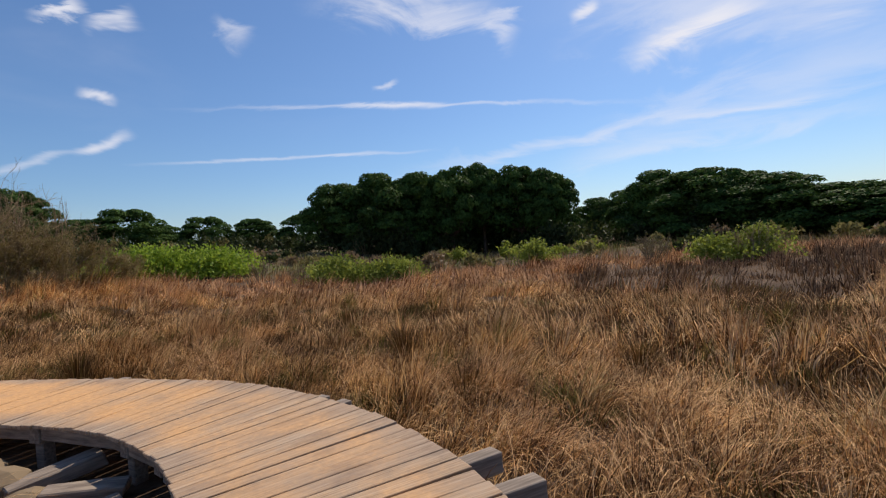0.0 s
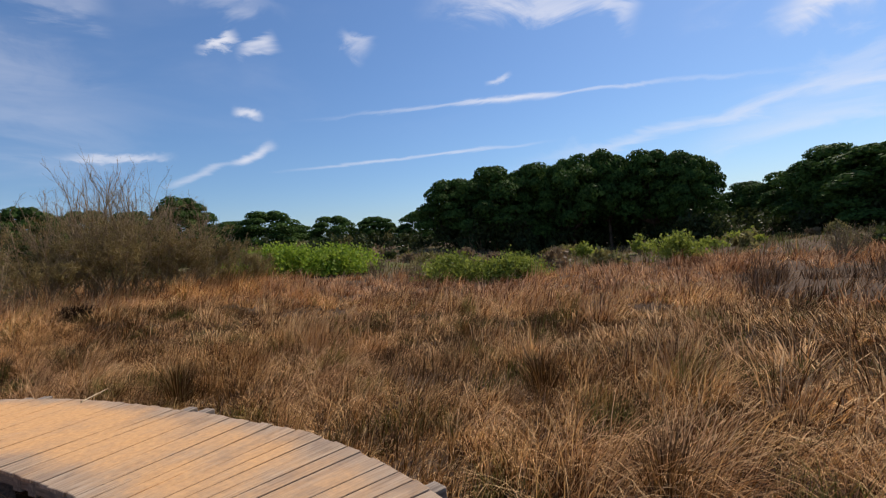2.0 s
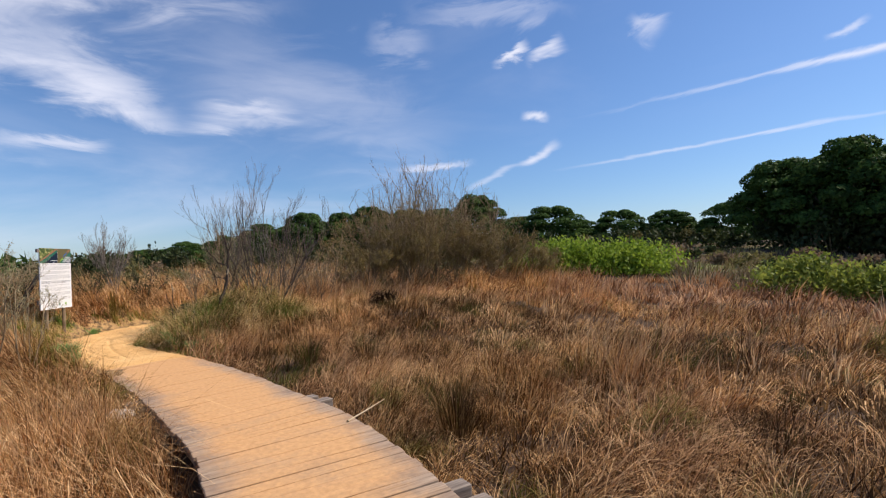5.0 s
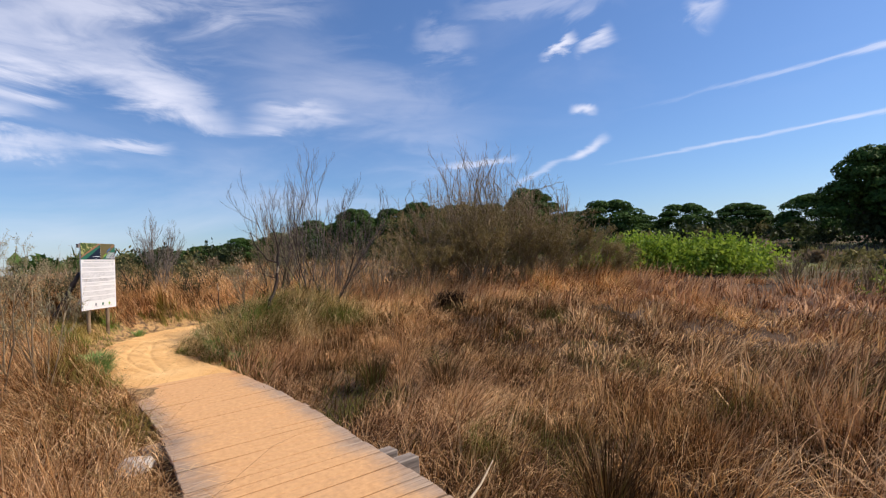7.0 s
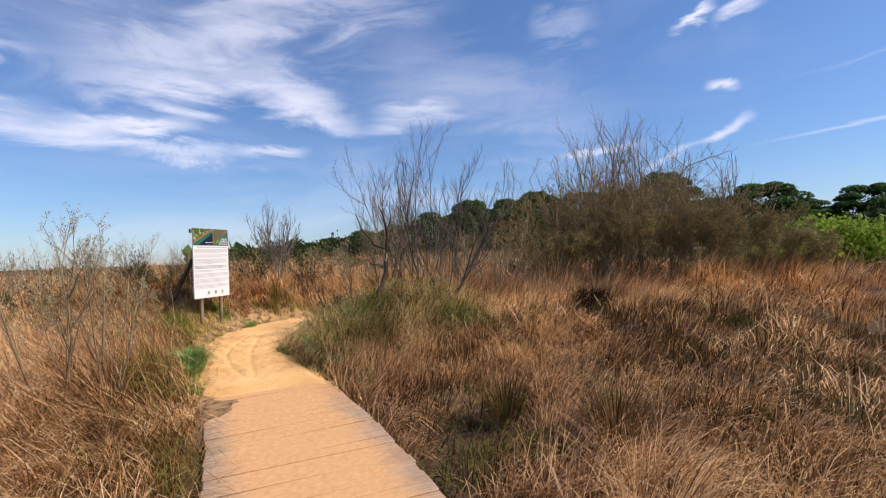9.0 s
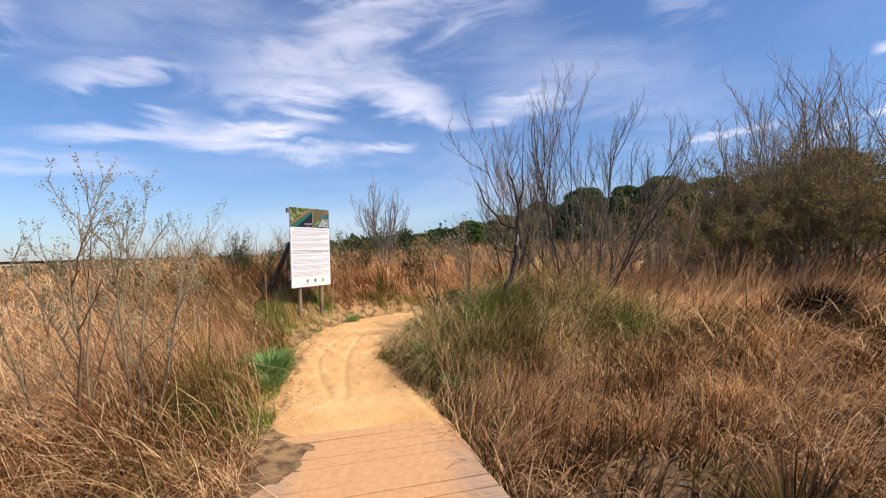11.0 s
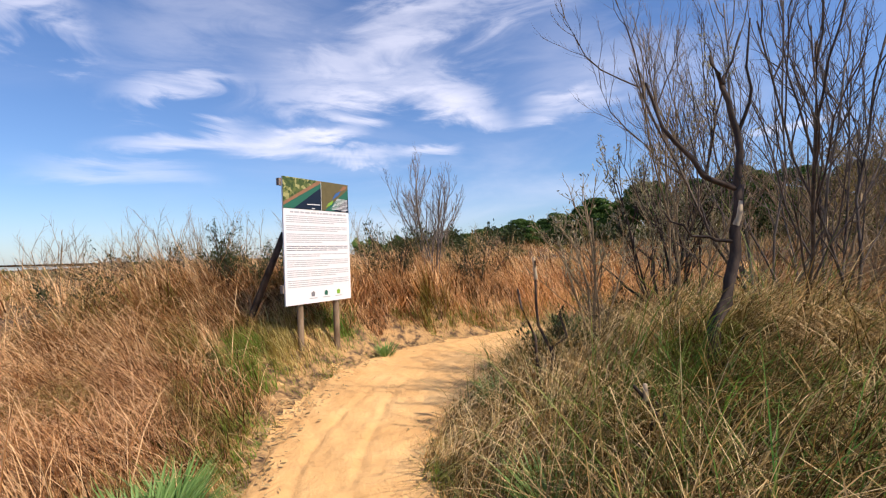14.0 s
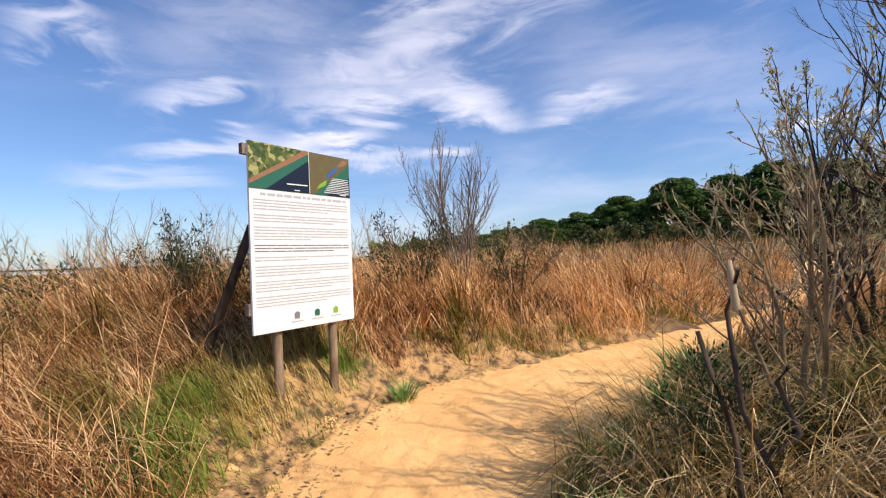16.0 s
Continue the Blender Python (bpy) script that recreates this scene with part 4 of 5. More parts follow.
for i, (x, y, h) in enumerate(((-16.4, 6.95, 0.50), (-17.2, 7.40, 0.60), (-17.5, 8.3, 0.9))):
    shrub("evergreen_shrub", at_ground(x, y), 140 + i, h * 1.15, 9, 0.8, "dark olive low shrub in the tangled grass of the mound", "shrub", BUSHY, 2, M_BARK, 0.010, (8, 0.045, 0.014, 0.025, M_DARKLEAF), group="dark shrubs on the mound")

# the big brown thicket
for i, (x, y, h, st) in enumerate(((-22.0, 16.8, 6.2, 10), (-21.2, 18.0, 6.2, 10), (-22.6, 17.9, 6.9, 9), (-20.5, 16.8, 4.8, 10), (-20.2, 18.8, 5.2, 10), (-19.9, 20.3, 4.6, 10), (-19.3, 21.6, 3.8, 9), (-18.7, 22.8, 3.0, 8), (-21.6, 15.2, 4.4, 9), (-20.4, 14.4, 3.2, 8))):
    shrub("thicket_shrub", at_ground(x, y), 50 + i, h, st, 0.85, "dense brown leafing thicket shrub with olive haze", "shrub", BUSHY, 3, M_BROWNTWIG, 0.028, (9, 0.085, 0.026, 0.045, M_THICKET), group="thicket behind the marsh", bare_above=0.58)


for i, (x, y, h) in enumerate(((-21.7, 17.0, 6.6), (-22.4, 18.2, 7.2), (-21.0, 18.4, 6.4), (-20.3, 19.6, 5.6), (-22.0, 15.8, 5.4), (-19.9, 21.0, 5.0))):
    shrub("bare_shrub", at_ground(x, y), 150 + i, h, 9, 0.38, "tall bare shrub rising out of the brown thicket", "shrub", UPRIGHT, 2, M_BROWNTWIG, 0.026, group="bare shrubs in the thicket")


def leafy_bush(name, place, seed, size, count, leafsize, mat, label, group="", ragged=0.35):
    """A leafy bush: a crown of many leaves on short stems, with an uneven outline."""
    r = np.random.default_rng(seed)
    m = max(8, count // 45)
    th, u = r.uniform(0, 2 * np.pi, m), r.uniform(0.05, 1, m) ** 0.6
    ph = np.arcsin(r.uniform(0.0, 1.0, m))
    rad = 1 + ragged * r.normal(0, 0.5, m)
    c = np.stack([np.cos(th) * np.cos(ph) * u * rad * size[0], np.sin(th) * np.cos(ph) * u * rad * size[1], (0.15 + 0.85 * np.sin(ph) * rad) * size[2]], 1)
    k = r.integers(0, m, count)
    spread = np.array(size) * 0.16
    p = c[k] + r.normal(0, 1, (count, 3)) * spread
    p[:, 2] = np.abs(p[:, 2])
    d = r.normal(0, 1, (count, 3)) + np.array([0, 0, 0.9])
    d /= np.linalg.norm(d, axis=1)[:, None]
    s = np.cross(d, r.normal(0, 1, (count, 3)))
    s /= np.linalg.norm(s, axis=1)[:, None]
    le = leafsize * r.uniform(0.6, 1.4, count)[:, None]
    v = np.stack([p, p + d * le * 0.5 + s * le * 0.28, p + d * le, p + d * le * 0.5 - s * le * 0.28], 1).reshape(-1, 3)
    faces = np.arange(count * 4).reshape(-1, 4)
    ob = thing(name, place, label, "shrub", group)
    link_data("foliage", array_mesh("foliage", v, [faces]), mat, ob)
    w = Wood(seed)
    for i in range(10):
        q = Vector(c[r.integers(0, m)])
        foot = Vector((q.x * 0.25, q.y * 0.25, -0.1))
        w.tube([foot, foot.lerp(q, 0.5) + Vector((0, 0, 0.1 * size[2])), q], 0.03 * size[2], 0.008 * size[2], 4)
    link_data("stem", w.mesh("stem"), M_BROWNTWIG, ob)
    return ob


G1 = "bright bushes at the marsh edge"
leafy_bush("green_bush", at_ground(-22.2, 29.2), 61, (3.6, 2.4, 1.6), 12000, 0.20, M_BRIGHT, "bright fresh green leafy bush at the marsh edge", G1)
leafy_bush("green_bush", at_ground(-18.4, 30.6), 62, (3.2, 2.2, 1.5), 10000, 0.20, M_BRIGHT, "bright fresh green leafy bush at the marsh edge", G1)
leafy_bush("yellow_green_bush", at_ground(-8.6, 27.2), 63, (1.9, 1.4, 1.25), 6000, 0.15, M_YELLOW, "yellow green leafy bush at the marsh edge", G1)
leafy_bush("yellow_green_bush", at_ground(-5.6, 27.6), 64, (2.0, 1.4, 1.0), 6000, 0.15, M_YELLOW, "yellow green leafy bush at the marsh edge", G1)
leafy_bush("yellow_green_bush", at_ground(11.8, 27.0), 65, (1.5, 1.2, 1.1), 3500, 0.15, M_YELLOW, "yellow green bush among bare twigs", G1)
leafy_bush("yellow_green_bush", at_ground(14.0, 27.5), 66, (1.4, 1.2, 1.3), 3500, 0.15, M_YELLOW, "yellow green bush among bare twigs", G1)
leafy_bush("yellow_green_bush", at_ground(3.0, 33.0), 67, (1.4, 1.2, 1.3), 3000, 0.17, M_YELLOW, "yellow green bush before the pines", G1)
for i, (x, y, h) in enumerate(((8.6, 27.5, 1.9), (10.2, 30.5, 1.8), (13.2, 26.6, 2.2), (15.6, 28.8, 1.9), (-13.6, 27.8, 1.7), (-11.4, 28.2, 1.5))):
    shrub("bare_shrub", at_ground(x, y), 70 + i, h, 10, 0.75, "brown leafless shrub at the marsh edge", "shrub", BARE, 2, M_BROWNTWIG, 0.03, (1, 0.08, 0.03, 0.03, M_OLIVE), group="brown shrubs at the marsh edge")
r = np.random.default_rng(77)
SCRUB = (M_OLIVE, M_BROWNLEAF, M_OLIVE, M_YELLOW, M_BROWNLEAF, M_DARKLEAF)
WORDS = ("olive", "brown", "olive", "yellow green", "brown", "dark green")
for i in range(64):
    x = r.uniform(-34, 42)
    y = r.uniform(30, 56) + 0.2 * x
    s = r.uniform(0.7, 1.7)
    leafy_bush("scrub_bush", at_ground(x, y), 200 + i, (s, s * 0.9, s * r.uniform(0.55, 0.9)), 450, 0.28, SCRUB[i % 6], "low " + WORDS[i % 6] + " scrub bush below the pines", "scrub below the pines")
for i in range(26):
    x, y = r.uniform(-60, -26), r.uniform(-30, 26)
    s = r.uniform(0.7, 1.6)
    leafy_bush("scrub_bush", at_ground(x, y), 300 + i, (s, s * 0.9, s * r.uniform(0.6, 0.95)), 450, 0.26, SCRUB[(i * 2) % 6], "low " + WORDS[(i * 2) % 6] + " scrub bush on the western flat", "scrub on the western flat")


def pine(seed, spread, base, lobes=30, per=520):
    """A ten-metre stone pine: trunk, limbs fanning out, a domed crown of rounded lobes of needle sprays. base: where the dome stands, as a part of the height."""
    w, g = Wood(seed), np.random.default_rng(seed)
    r, height = w.r, 10.0
    foot, cap = height * base, height * (1 - base)
    i = np.arange(lobes)
    zz = np.clip(0.02 + 0.97 * (i + 0.5) / lobes + g.normal(0, 0.04, lobes), 0, 1)
    th = i * 2.39996 + g.normal(0, 0.25, lobes)
    ring = np.sqrt(1 - zz ** 2) * (1 + 0.10 * np.sin(3 * th + seed))
    c = np.stack([0.76 * spread * ring * np.cos(th), 0.76 * spread * ring * np.sin(th), foot + 0.80 * cap * zz], 1)
    size = 0.27 * spread * g.uniform(0.75, 1.3, lobes)
    k = np.repeat(i, per)
    n = len(k)
    d = g.normal(0, 1, (n, 3))
    d[:, 2] = np.where(g.random(n) < 0.8, np.abs(d[:, 2]), d[:, 2])
    d /= np.linalg.norm(d, axis=1)[:, None]
    p = c[k] + d * (size[k] * g.uniform(0.78, 1.06, n))[:, None] * np.array([1, 1, 0.72])
    # loose sprays inside, which close the crown
    m = 1800
    q = g.normal(0, 1, (m, 3))
    q /= np.linalg.norm(q, axis=1)[:, None]
    q[:, 2] = np.abs(q[:, 2])
    inner = q * (g.random(m) ** 0.4)[:, None] * np.array([0.74 * spread, 0.74 * spread, 0.8 * cap]) + np.array([0, 0, foot])
    p, d = np.vstack([p, inner]), np.vstack([d, q])
    n = len(p)
    face = d + g.normal(0, 0.45, (n, 3))
    face /= np.linalg.norm(face, axis=1)[:, None]
    s = np.cross(face, g.normal(0, 1, (n, 3)))
    s /= np.linalg.norm(s, axis=1)[:, None]
    t = np.cross(face, s)
    le = g.uniform(0.14, 0.30, n)[:, None]
    p[:, 2] *= height / np.percentile(p[:, 2], 99.7)
    v = np.stack([p - s * le * 0.7 - t * le * 0.4, p + s * le * 0.7 - t * le * 0.4, p + t * le * 0.9 + face * le * 0.3], 1).reshape(-1, 3)
    top = Vector((r.uniform(-0.3, 0.3), r.uniform(-0.3, 0.3), foot * 0.75 + 0.6))
    w.tube([Vector((0, 0, -0.4)), top * 0.5 + Vector((r.uniform(-0.2, 0.2), r.uniform(-0.2, 0.2), 0)), top], 0.27, 0.19, 7)
    for j in range(20):
        q = Vector(c[g.integers(0, lobes)])
        a = top * r.uniform(0.8, 1.0)
        mid = a.lerp(q, 0.55) + Vector((0, 0, -0.25))
        w.tube([a, mid, q], 0.11, 0.03, 4)
    return w.mesh("trunk"), array_mesh("crown", v, [np.arange(3 * n).reshape(-1, 3)])


PINES = [pine(501 + i, sp, b) for i, (sp, b) in enumerate(((5.0, 0.26), (5.2, 0.20), (4.9, 0.34), (5.4, 0.10)))]
EYE0 = (0.2, 1.5)


def plant_pine(az, dist, top, width, kind, label, group, eye=EYE0):
    """A pine at a bearing and distance, its top at that elevation."""
    a = radians(az)
    x, y = eye[0] + dist * math.sin(a), eye[1] + dist * math.cos(a)
    place = at_ground(x, y)
    h = 1.55 + dist * math.tan(radians(top)) - place[2]
    ob = thing("umbrella_pine", place, label, "pine tree", group)
    sx = width / 10.0
    ob.scale, ob.rotation_euler = (sx, sx, h / 10.0), (0, 0, az * 1.7 + dist)
    trunk, crown = PINES[kind]
    link_data("trunk", trunk, M_PINEBARK, ob)
    link_data("crown", crown, M_NEEDLE, ob)
    return ob


GROVE = "dark pine grove beyond the marsh"
for az, dist, top, width, kind in ((-18.6, 62, 7.6, 9.5, 0), (-14.0, 61, 8.6, 10.5, 1), (-9.0, 63, 8.4, 10.0, 3), (-4.6, 60, 8.8, 9.5, 0), (-0.8, 62, 8.9, 9.0, 2), (3.6, 62, 8.3, 9.5, 0),
                                   (7.0, 61, 7.6, 8.5, 2), (-16.4, 68, 7.6, 11.0, 3), (-11.5, 69, 7.8, 11.0, 3), (-6.5, 70, 7.9, 11.0, 3), (-2.0, 71, 7.8, 11.0, 3), (2.0, 70, 7.4, 11.0, 3), (6.0, 71, 6.2, 10.0, 3)):
    plant_pine(az, dist, top, width, kind, "broad umbrella pine in a dark dense grove", GROVE)
for az, dist, top, width, kind in ((12.6, 84, 3.7, 10, 1), (15.5, 80, 4.2, 10, 0), (19.2, 64, 6.1, 10, 1), (22.6, 60, 5.7, 12, 3), (26.4, 62, 5.2, 11, 3), (30.2, 58, 4.3, 11, 3), (34.8, 57, 2.8, 11, 1), (39.0, 56, 2.6, 11, 3),
                                   (24.5, 70, 4.8, 12, 3), (28.6, 70, 4.3, 12, 3), (17.4, 74, 4.6, 10, 3), (43.0, 60, 2.8, 11, 1), (48.0, 62, 3.0, 11, 3)):
    plant_pine(az, dist, top, width, kind, "low spreading umbrella pine at the wood's edge", "pines at the wood's edge")
for az, dist, top, width, kind in ((-22.8, 80, 4.3, 8.4, 3), (-28.0, 84, 4.1, 8.6, 0), (-33.1, 84, 4.5, 8.6, 3), (-37.2, 92, 3.8, 9.0, 3), (-40.3, 84, 5.5, 11.0, 3), (-44.0, 90, 4.6, 9.0, 1), (-48.6, 70, 7.3, 8.6, 0),
                                   (-53.0, 80, 6.0, 9.0, 1), (-57.0, 84, 6.2, 9.0, 3), (-61.0, 78, 6.6, 9.0, 0), (-64.5, 84, 6.0, 9.0, 1), (-68.5, 80, 6.1, 8.0, 2), (-73.0, 84, 5.0, 9.0, 1),
                                   (-77.0, 88, 3.8, 7.0, 0), (-80.4, 76, 3.3, 6.0, 3), (-84.5, 90, 2.6, 6.0, 1), (-89.0, 110, 2.3, 6.0, 3),
                                   (-50.8, 92, 4.4, 7.0, 3), (-55.0, 94, 5.0, 7.0, 1), (-59.0, 92, 5.2, 7.0, 3), (-62.8, 96, 5.3, 7.0, 0), (-66.4, 94, 5.2, 6.5, 3), (-70.8, 92, 4.7, 6.5, 1), (-75.0, 96, 3.9, 6.5, 3), (-78.8, 96, 3.0, 6.0, 0), (-82.6, 94, 2.6, 6.0, 3), (-86.8, 98, 2.2, 6.0, 1)):
    plant_pine(az, dist, top, width, kind, "green umbrella pine standing beyond the scrub", "scattered pines")
for i in range(46):
    az = -19.5 + i * 1.32
    if 8.5 < az < 17.0 and i % 2:
        continue
    dist = r.uniform(56, 66)
    s = r.uniform(1.6, 2.8)
    leafy_bush("understorey_bush", at_ground(EYE0[0] + dist * math.sin(radians(az)), EYE0[1] + dist * math.cos(radians(az))), 400 + i, (s * 1.2, s, s * 1.1), 700, 0.42, M_DARKLEAF, "dark understorey bush under the pines", "understorey of the pine wood")
for i in range(40):
    az = -92 + i * 1.78
    dist = r.uniform(64, 80)
    s = r.uniform(1.4, 2.4)
    leafy_bush("scrub_bush", at_ground(EYE0[0] + dist * math.sin(radians(az)), EYE0[1] + dist * math.cos(radians(az))), 460 + i, (s * 1.3, s, s), 600, 0.42, (M_DARKLEAF, M_OLIVE, M_DARKLEAF)[i % 3], "dense " + ("dark green", "olive", "dark green")[i % 3] + " scrub below scattered pines", "scrub below the scattered pines")
# a far wood along the skyline
r = np.random.default_rng(91)
n = 18000
az = np.radians(r.uniform(-101, 60, n))
dist = r.uniform(240, 330, n)
fx, fy = np.sin(az) * dist, np.cos(az) * dist
crown = 7.0 + 2.0 * wobble(np.degrees(az) * 3.0, dist * 0.05, 3.0, 95)
pz = land(fx, fy) + crown * np.sqrt(r.uniform(0, 1, n))
size = r.uniform(0.8, 1.8, n)
tri = r.normal(0, 1, (n, 3, 3)) * size[:, None, None] + np.stack([fx, fy, pz], 1)[:, None]
far_wood = link_data("far_wood", array_mesh("far_wood", tri.reshape(-1, 3), [np.arange(3 * n).reshape(-1, 3)]), M_NEEDLE)
tagged(far_wood, "dark green wood along the far skyline", "trees", kind="stuff")


# ---- boardwalk ----
walkway = thing("boardwalk", (0, 0, 0), "weathered grey plank boardwalk dusted with orange sand", "boardwalk")
line, tan = spline(DECK, 0.02)
steps = np.arange(0.0, len(line) * 0.02 - 0.1, 0.157)
plank_meshes = {}


def plank_mesh(kind, taper):
    """One of six planks, sawn narrower towards its +x end by that share of its width."""
    key = (kind, round(taper * 20))
    if key not in plank_meshes:
        me = box_mesh("plank", (1.0, 0.1475, 0.035), 0.004, 0.005, kind)
        for v in me.vertices:
            v.co.y *= 1 - 2 * v.co.x * key[1] / 20
        plank_meshes[key] = me
    return plank_meshes[key]


for i, s in enumerate(steps):
    k = int(s / 0.02)
    ang = math.atan2(tan[k, 1], tan[k, 0]) + math.pi / 2 + random.uniform(-0.006, 0.006)
    halfw = float(deck_half(np.array([s / 0.1]))[0]) + random.uniform(-0.008, 0.010)
    a, b = tan[max(k - 15, 0)], tan[min(k + 15, len(tan) - 1)]
    turn = (a[0] * b[1] - a[1] * b[0]) / (0.02 * (min(k + 15, len(tan) - 1) - max(k - 15, 0)))
    ob = link_data("plank", plank_mesh(i % 6, max(-0.3, min(0.3, turn * halfw))), M_PLANK, walkway)
    ob.matrix_basis = pose(line[k, 0], line[k, 1], -0.0175 + random.uniform(-0.003, 0.003), random.uniform(-0.3, 0.3), random.uniform(-0.4, 0.4), math.degrees(ang)) @ Matrix.Diagonal((2 * halfw, random.uniform(0.96, 1.01), 1, 1))
beam_mesh = box_mesh("crossbeam", (1.0, 0.13, 0.16), 0.006, 0.006, 3)
post_mesh = box_mesh("post", (0.12, 0.12, 0.75), 0.008, 0.006, 5)
LONG = ((0.10, 4.95, 0.34), (0.32, 4.50, 0.36), (-1.35, 6.28, 0.16), (-1.62, 6.48, 0.14), (-5.0, 7.35, 0.22), (-5.28, 7.38, 0.2), (-8.15, 7.35, 0.24), (-8.4, 7.3, 0.18), (-9.9, 5.5, 0.2))


def crossbeam(k, reach_left, reach_right):
    n = np.array([-tan[k, 1], tan[k, 0]])
    mid = line[k] + n * (reach_left - reach_right) / 2
    ob = link_data("crossbeam", beam_mesh, M_BEAM, walkway)
    ob.matrix_basis = pose(mid[0], mid[1], -0.122, 0, 0, math.degrees(math.atan2(n[1], n[0]))) @ Matrix.Diagonal((reach_left + reach_right, 1, 1, 1))


for s in np.arange(0.9, len(line) * 0.02 - 0.6, 1.55):
    k = int(s / 0.02)
    h = float(deck_half(np.array([s / 0.1]))[0]) - 0.05
    crossbeam(k, h, h)
    for sgn in (-1, 1):
        q = line[k] + np.array([-tan[k, 1], tan[k, 0]]) * 0.62 * sgn
        ob = link_data("post", post_mesh, M_BEAM, walkway)
        ob.matrix_basis = pose(q[0], q[1], -0.58, 0, 0, math.degrees(math.atan2(tan[k, 1], tan[k, 0])))
for x, y, more in LONG:
    k = int(np.argmin((line[:, 0] - x) ** 2 + (line[:, 1] - y) ** 2))
    h = float(deck_half(np.array([k * 0.2]))[0])
    left = tan[k, 0] * (y - line[k, 1]) - tan[k, 1] * (x - line[k, 0]) > 0
    crossbeam(k, h + more if left else h - 0.06, h - 0.06 if left else h + more)
# stringers under both edges, in lengths that follow the bend
for side in (-0.66, 0.66):
    for a in np.arange(0, len(line) - 62, 60):
        p0, p1 = line[a] + np.array([-tan[a, 1], tan[a, 0]]) * side, line[a + 60] + np.array([-tan[a + 60, 1], tan[a + 60, 0]]) * side
        d = p1 - p0
        me = box_mesh("stringer", (float(np.linalg.norm(d)) + 0.02, 0.07, 0.14), 0.006, 0.004, int(a))
        ob = link_data("stringer", me, M_BEAM, walkway)
        ob.matrix_basis = pose(*((p0 + p1) / 2), -0.108, 0, 0, math.degrees(math.atan2(d[1], d[0])))

# old timbers and stones lying beside the deck
for i, (x, y, z, rz, ry, size) in enumerate(((-3.30, 5.02, -0.33, 25, 6, (0.62, 0.20, 0.10)), (-3.85, 5.30, -0.33, 60, -4, (0.70, 0.24, 0.14)), (-2.75, 4.72, -0.36, 140, 3, (0.6, 0.14, 0.12)))):
    ob = link_data("old_timber", box_mesh("old_timber", size, 0.012, 0.03, 60 + i), M_BEAM)
    ob.matrix_world = pose(x, y, z, 0, ry, rz)
    tagged(ob, "short weathered timber lying under the boardwalk's edge", "timber", "old timbers")
for i, (x, y, z, s) in enumerate(((-9.75, 5.42, -0.16, 0.16), (-10.15, 5.30, -0.16, 0.10), (-4.25, 5.10, -0.36, 0.27), (-3.75, 4.88, -0.38, 0.20), (-4.65, 5.32, -0.36, 0.22), (-3.45, 4.70, -0.40, 0.14))):
    bm = bmesh.new()
    bmesh.ops.create_icosphere(bm, subdivisions=2, radius=s)
    for v in bm.verts:
        v.co *= 1 + 0.25 * noise.noise(v.co * 9 + Vector((i, 0, 0)))
        v.co.z *= 0.65
    me = bpy.data.meshes.new("stone")
    bm.to_mesh(me)
    bm.free()
    ob = link_data("stone", me, M_STONE if i < 2 else M_BROWNSTONE)
    ob.location = (x, y, z)
    tagged(ob, "pale stone block beside the boardwalk" if i < 2 else "brown earthy rock in the hollow beside the boardwalk", "stone", "stones")
w = Wood(5)
w.tube([Vector((-7.0, 7.32, 0.012)), Vector((-7.35, 7.75, -0.03)), Vector((-7.75, 8.15, -0.10))], 0.012, 0.006, 5)
stick = link_data("stick", w.mesh("stick"), M_SPLIT)
tagged(stick, "pale dry stick leaning from the boardwalk's edge", "stick")

# ---- information sign ----
TL, TR = Vector((-17.82, 3.96, 2.445)), Vector((-18.75, 4.525, 2.455))
along = (TR - TL)
along.z = 0
along.normalize()
front = Vector((-along.y, along.x, 0))
if front.dot(Vector((4, 1.5, 0))) < 0:
    front = -front
PW, PH, PB = 1.085, 1.575, 0.875
sign = thing("information_sign", at_ground(-18.28, 4.24), "white information panel on two wooden posts", "sign")
sign_m = Matrix((( -along.x, -front.x, 0, 0), (-along.y, -front.y, 0, 0), (0, 0, 1, 0), (0, 0, 0, 1)))
# local frame: x from the panel's right end to its left as built, y into the panel, z up
u_axis, out = along, front
corner = Vector((TL.x, TL.y, PB))


def on_panel(u, v, off):
    """A point of the sign: u, v as parts of the panel's width and height from its lower start, off metres in front."""
    return corner + u_axis * (u * PW) + Vector((0, 0, v * PH)) + out * off - sign.location


def slab(name, u0, v0, u1, v1, off, thick, mat, parent, label=""):
    p = [on_panel(u, v, o) for o in (off, off + thick) for u, v in ((u0, v0), (u1, v0), (u1, v1), (u0, v1))]
    f = [(4, 5, 6, 7), (3, 2, 1, 0), (0, 1, 5, 4), (1, 2, 6, 5), (2, 3, 7, 6), (3, 0, 4, 7)]
    return link_mesh(name, p, f, mat, parent, label)


def sheet(name, pts, off, mat, parent, label=""):
    return link_mesh(name, [on_panel(u, v, off) for u, v in pts], [tuple(range(len(pts)))], mat, parent, label)


